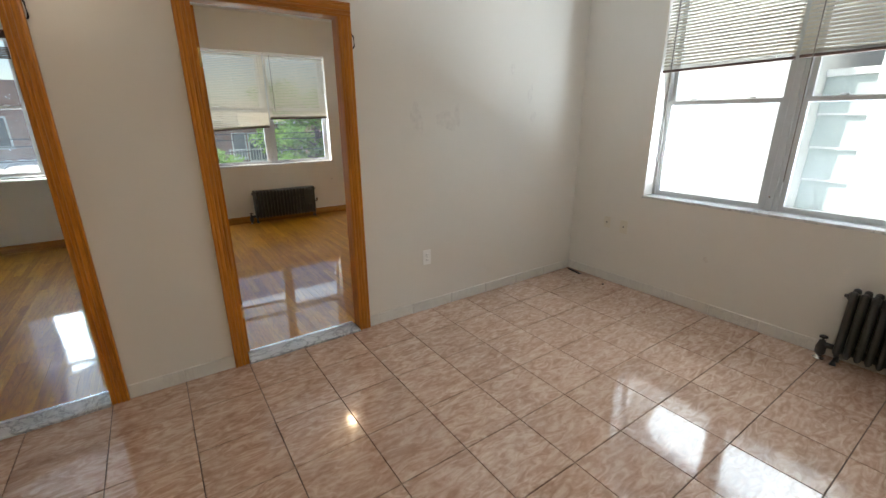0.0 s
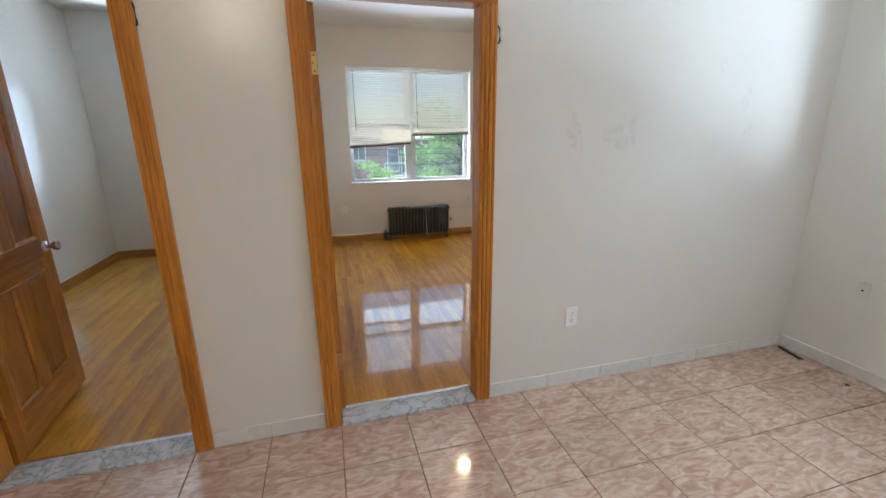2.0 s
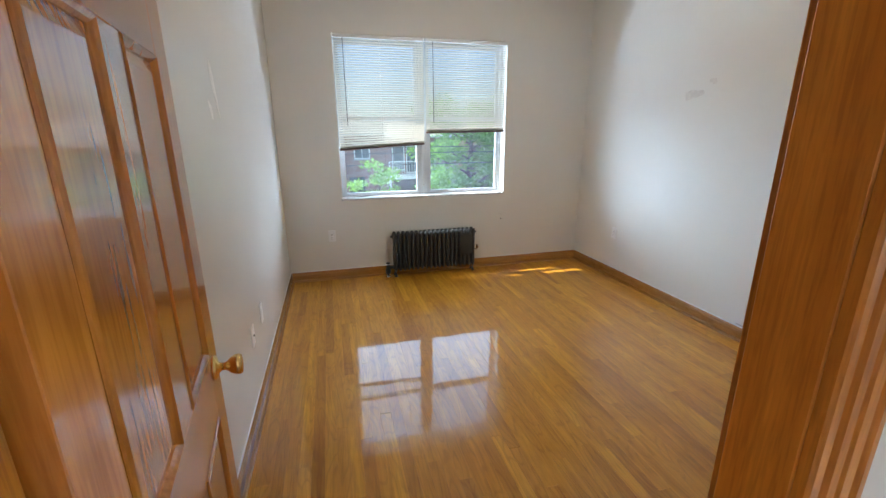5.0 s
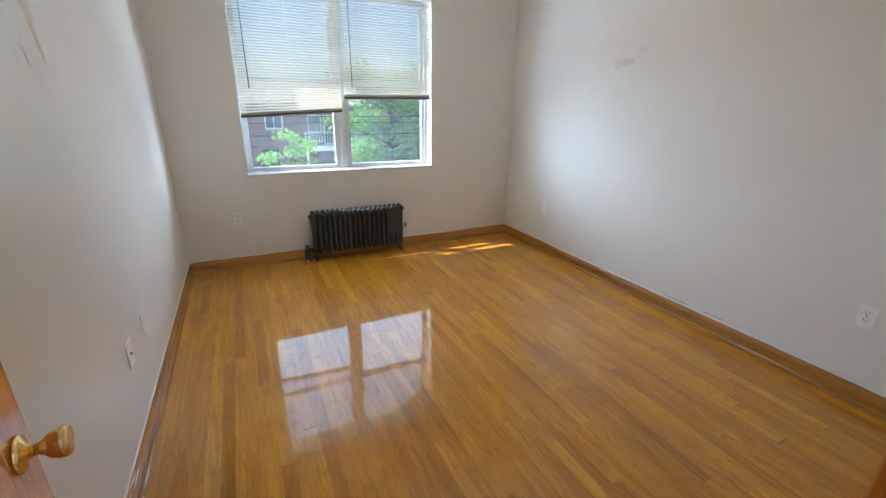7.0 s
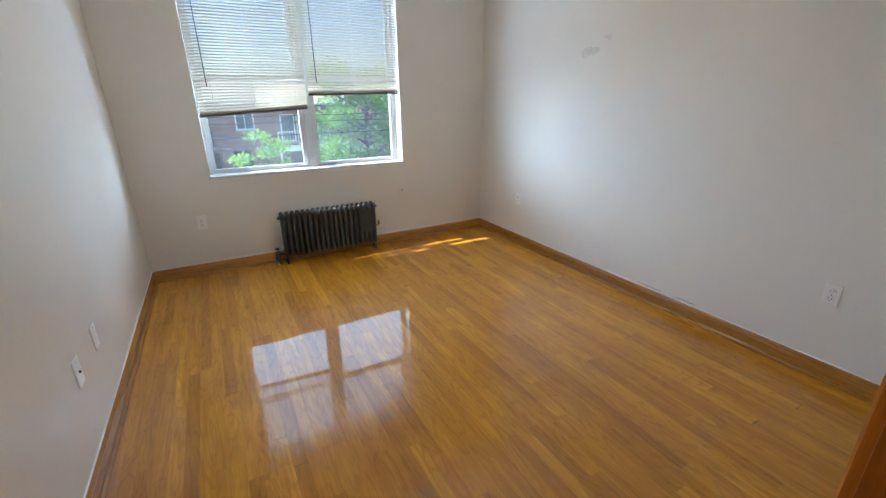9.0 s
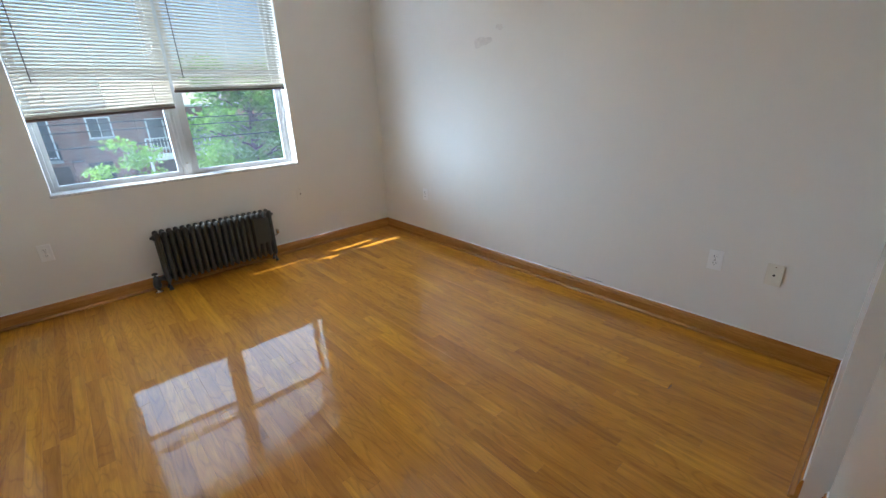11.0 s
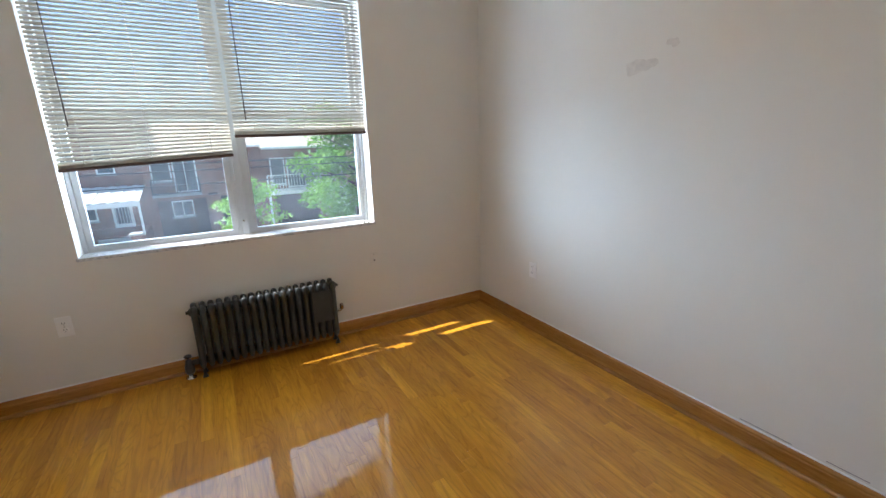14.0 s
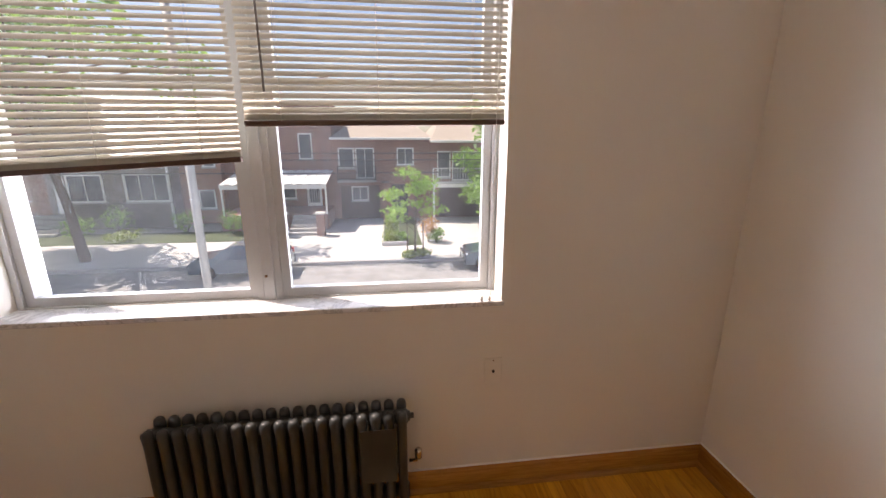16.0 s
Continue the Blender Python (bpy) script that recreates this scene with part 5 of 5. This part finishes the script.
# The street stands on its true scale: everything so far outdoors is a third larger and further off than drawn above.
FAR = 1.33
HUB = Vector((2.637, 6.168, 1.422))
ENLARGE = Matrix.Translation(HUB) @ Matrix.Diagonal((FAR, FAR, FAR, 1)) @ Matrix.Translation(-HUB)
for ob in list(scene.objects):
    if ob not in INDOORS and ob.parent is None:
        ob.matrix_world = ENLARGE @ ob.matrix_world
STREET = (ENLARGE @ Vector((0, 0, GZ))).z
ROADZ = (ENLARGE @ Vector((0, 0, GZ - 0.08))).z


# ---- lamp post ----
pl = empty("lamp_post", pose(-1.28, 15.1, STREET), "pale grey steel post with a small sign", "post")
bm = bmesh.new()
lathe(bm, [(0.13, 0), (0.13, 0.12), (0.09, 0.2), (0.085, 3.0), (0.075, 9.0)], 16)
part("shaft", bm, POLEGREY, pl)
sg = part("sign", bbox(0.09, -0.13, 2.75, 0.42, -0.115, 3.20), WHITEPAINT, pl, "small white and red sign")
part("sign_bar", bbox(0.13, -0.134, 3.02, 0.26, -0.1305, 3.12), RED, sg)
part("sign_bar", bbox(0.13, -0.134, 2.85, 0.38, -0.1305, 2.90), RED, sg)


# ---- cars ----
def car(m, label, paint=CARPAINT):
    """A sport utility car, 4.6 m long; its nose points along -x of the pose."""
    c = empty("parked_car", m, label, "car", "parked cars")
    prof = [(-2.28, 0.42), (-2.30, 0.75), (-2.05, 0.98), (-1.15, 1.08), (-0.62, 1.42), (-0.2, 1.60), (1.2, 1.64), (1.95, 1.50), (2.22, 1.05), (2.30, 0.80), (2.28, 0.42)]
    wide = [0.80, 0.88, 0.90, 0.90, 0.76, 0.68, 0.68, 0.72, 0.88, 0.90, 0.86]
    bm = bmesh.new()
    l = [bm.verts.new((x, -w, z)) for (x, z), w in zip(prof, wide)]
    r = [bm.verts.new((x, w, z)) for (x, z), w in zip(prof, wide)]
    ll = [bm.verts.new((x, -0.90, 0.42)) for x, z in prof]
    n = len(prof)
    for i in range(n - 1):
        bm.faces.new((l[i], l[i + 1], r[i + 1], r[i]))
    # flanks: belt line at shoulder height
    for s, row in ((-1, l), (1, r)):
        belt = [bm.verts.new((x, s * 0.91, min(z, 1.0))) for x, z in prof]
        sill = [bm.verts.new((x, s * 0.88, 0.30)) for x, z in prof]
        for i in range(n - 1):
            bm.faces.new((row[i], row[i + 1], belt[i + 1], belt[i]))
            bm.faces.new((belt[i], belt[i + 1], sill[i + 1], sill[i]))
    for v in ll:
        bm.verts.remove(v)
    bmesh.ops.remove_doubles(bm, verts=bm.verts[:], dist=0.002)
    bmesh.ops.dissolve_degenerate(bm, edges=bm.edges[:], dist=0.001)
    bmesh.ops.recalc_face_normals(bm, faces=bm.faces[:])
    part("body", bm, paint, c)
    for s in (-1, 1):
        for a, b, ta, tb in ((-0.95, -0.05, -0.52, -0.05), (0.0, 0.95, 0.0, 0.95), (1.0, 1.90, 1.0, 1.70)):
            bm = bmesh.new()
            q = [(a, s * 0.915, 1.04), (b, s * 0.915, 1.04), (tb, s * 0.745, 1.50), (ta, s * 0.745, 1.50)]
            v = [bm.verts.new(p) for p in q] + [bm.verts.new((p[0], p[1] - s * 0.03, p[2])) for p in q]
            for f in ((0, 1, 2, 3), (7, 6, 5, 4), (0, 4, 5, 1), (1, 5, 6, 2), (2, 6, 7, 3), (3, 7, 4, 0)):
                bm.faces.new([v[i] for i in f])
            part("side_window", bm, DARKGLASS, c)
        part("roof_rail", bbox(-0.2, s * 0.62 - 0.02, 1.64, 1.5, s * 0.62 + 0.02, 1.70, 0.01), NICKEL, c)
        part("head_lamp", bbox(-2.24, s * 0.72 - 0.16, 0.72, -2.06, s * 0.72 + 0.14, 0.88, 0.03), PLASTIC, c)
        part("tail_lamp", bbox(2.12, s * 0.80 - 0.08, 0.85, 2.29, s * 0.80 + 0.10, 1.12, 0.03), RED, c)
    bm = bmesh.new()
    v = [bm.verts.new(p) for p in ((-1.10, -0.74, 1.12), (-1.10, 0.74, 1.12), (-0.60, 0.66, 1.46), (-0.60, -0.66, 1.46), (-1.13, -0.74, 1.13), (-1.13, 0.74, 1.13), (-0.63, 0.66, 1.47), (-0.63, -0.66, 1.47))]
    for f in ((0, 1, 2, 3), (7, 6, 5, 4), (0, 4, 5, 1), (1, 5, 6, 2), (2, 6, 7, 3), (3, 7, 4, 0)):
        bm.faces.new([v[i] for i in f])
    part("windscreen", bm, DARKGLASS, c)
    part("number_plate", bbox(-2.33, -0.18, 0.52, -2.305, 0.18, 0.66), PLASTIC, c)
    for x in (-1.42, 1.42):
        for s in (-1, 1):
            mw = pose(x, s * 0.83, 0.345, 90, 0, 0)
            bm = bmesh.new()
            lathe(bm, [(0.21, -0.11), (0.33, -0.11), (0.345, -0.08), (0.345, 0.08), (0.33, 0.11), (0.21, 0.11)], 20, mw)
            tw = part("wheel", bm, RUBBER, c)
            bm = bmesh.new()
            lathe(bm, [(0.05, -0.118), (0.205, -0.112), (0.205, 0.112), (0.05, 0.118)], 16, mw)
            part("rim", bm, NICKEL, tw)
    return c


car(pose(-4.75, 27.32, ROADZ), "dark blue-grey estate car parked at the far kerb")
car(pose(8.7, 27.32, ROADZ), "dark car parked at the far kerb beyond the tree")


# ---- the next house, seen from the living room ----
structure("ground_yard", bbox(XR + 0.9, -80, STREET - 0.4, 400, 8.85, STREET - 0.14), CONCRETE, "pale yard ground between the houses")
SIDING = plain("grey_green_siding", (0.42, 0.47, 0.46), 0.6, vary=0.08, scale=3)
nh = empty("neighbour_house", Matrix(), "white and grey-green sided house next door", "house", "houses next door")
part("wall", bbox(7.40, 2.95, STREET - 0.12, 14, 8.8, 5.2), STUCCO, nh, "sunlit white rendered wall")
part("wall_low", bbox(7.45, -8.0, STREET - 0.12, 14, 2.36, 5.2), STUCCO, nh, "sunlit white rendered wall")
part("wall_recess", bbox(8.0, 2.361, STREET - 0.12, 14, 2.949, 1.93), SIDING, nh, "grey-green sided wall between the white ones")
part("coping", bbox(7.93, 2.362, 1.931, 14, 2.948, 2.02, 0.01), WHITEPAINT, nh)
for i in range(5):
    z = 1.88 - 0.42 * i
    bm = bmesh.new()
    vs = [bm.verts.new(p) for p in ((7.990, 2.362, z), (7.990, 2.948, z), (7.950, 2.948, z - 0.39), (7.950, 2.362, z - 0.39), (7.999, 2.362, z), (7.999, 2.948, z), (7.999, 2.948, z - 0.39), (7.999, 2.362, z - 0.39))]
    for q in ((0, 1, 2, 3), (7, 6, 5, 4), (0, 4, 5, 1), (1, 5, 6, 2), (2, 6, 7, 3), (3, 7, 4, 0)):
        bm.faces.new([vs[j] for j in q])
    bmesh.ops.recalc_face_normals(bm, faces=bm.faces[:])
    part("siding_board", bm, SIDING, nh)
    part("siding_bead", bbox(7.945, 2.362, z - 0.418, 7.999, 2.948, z - 0.392), WHITEPAINT, nh)
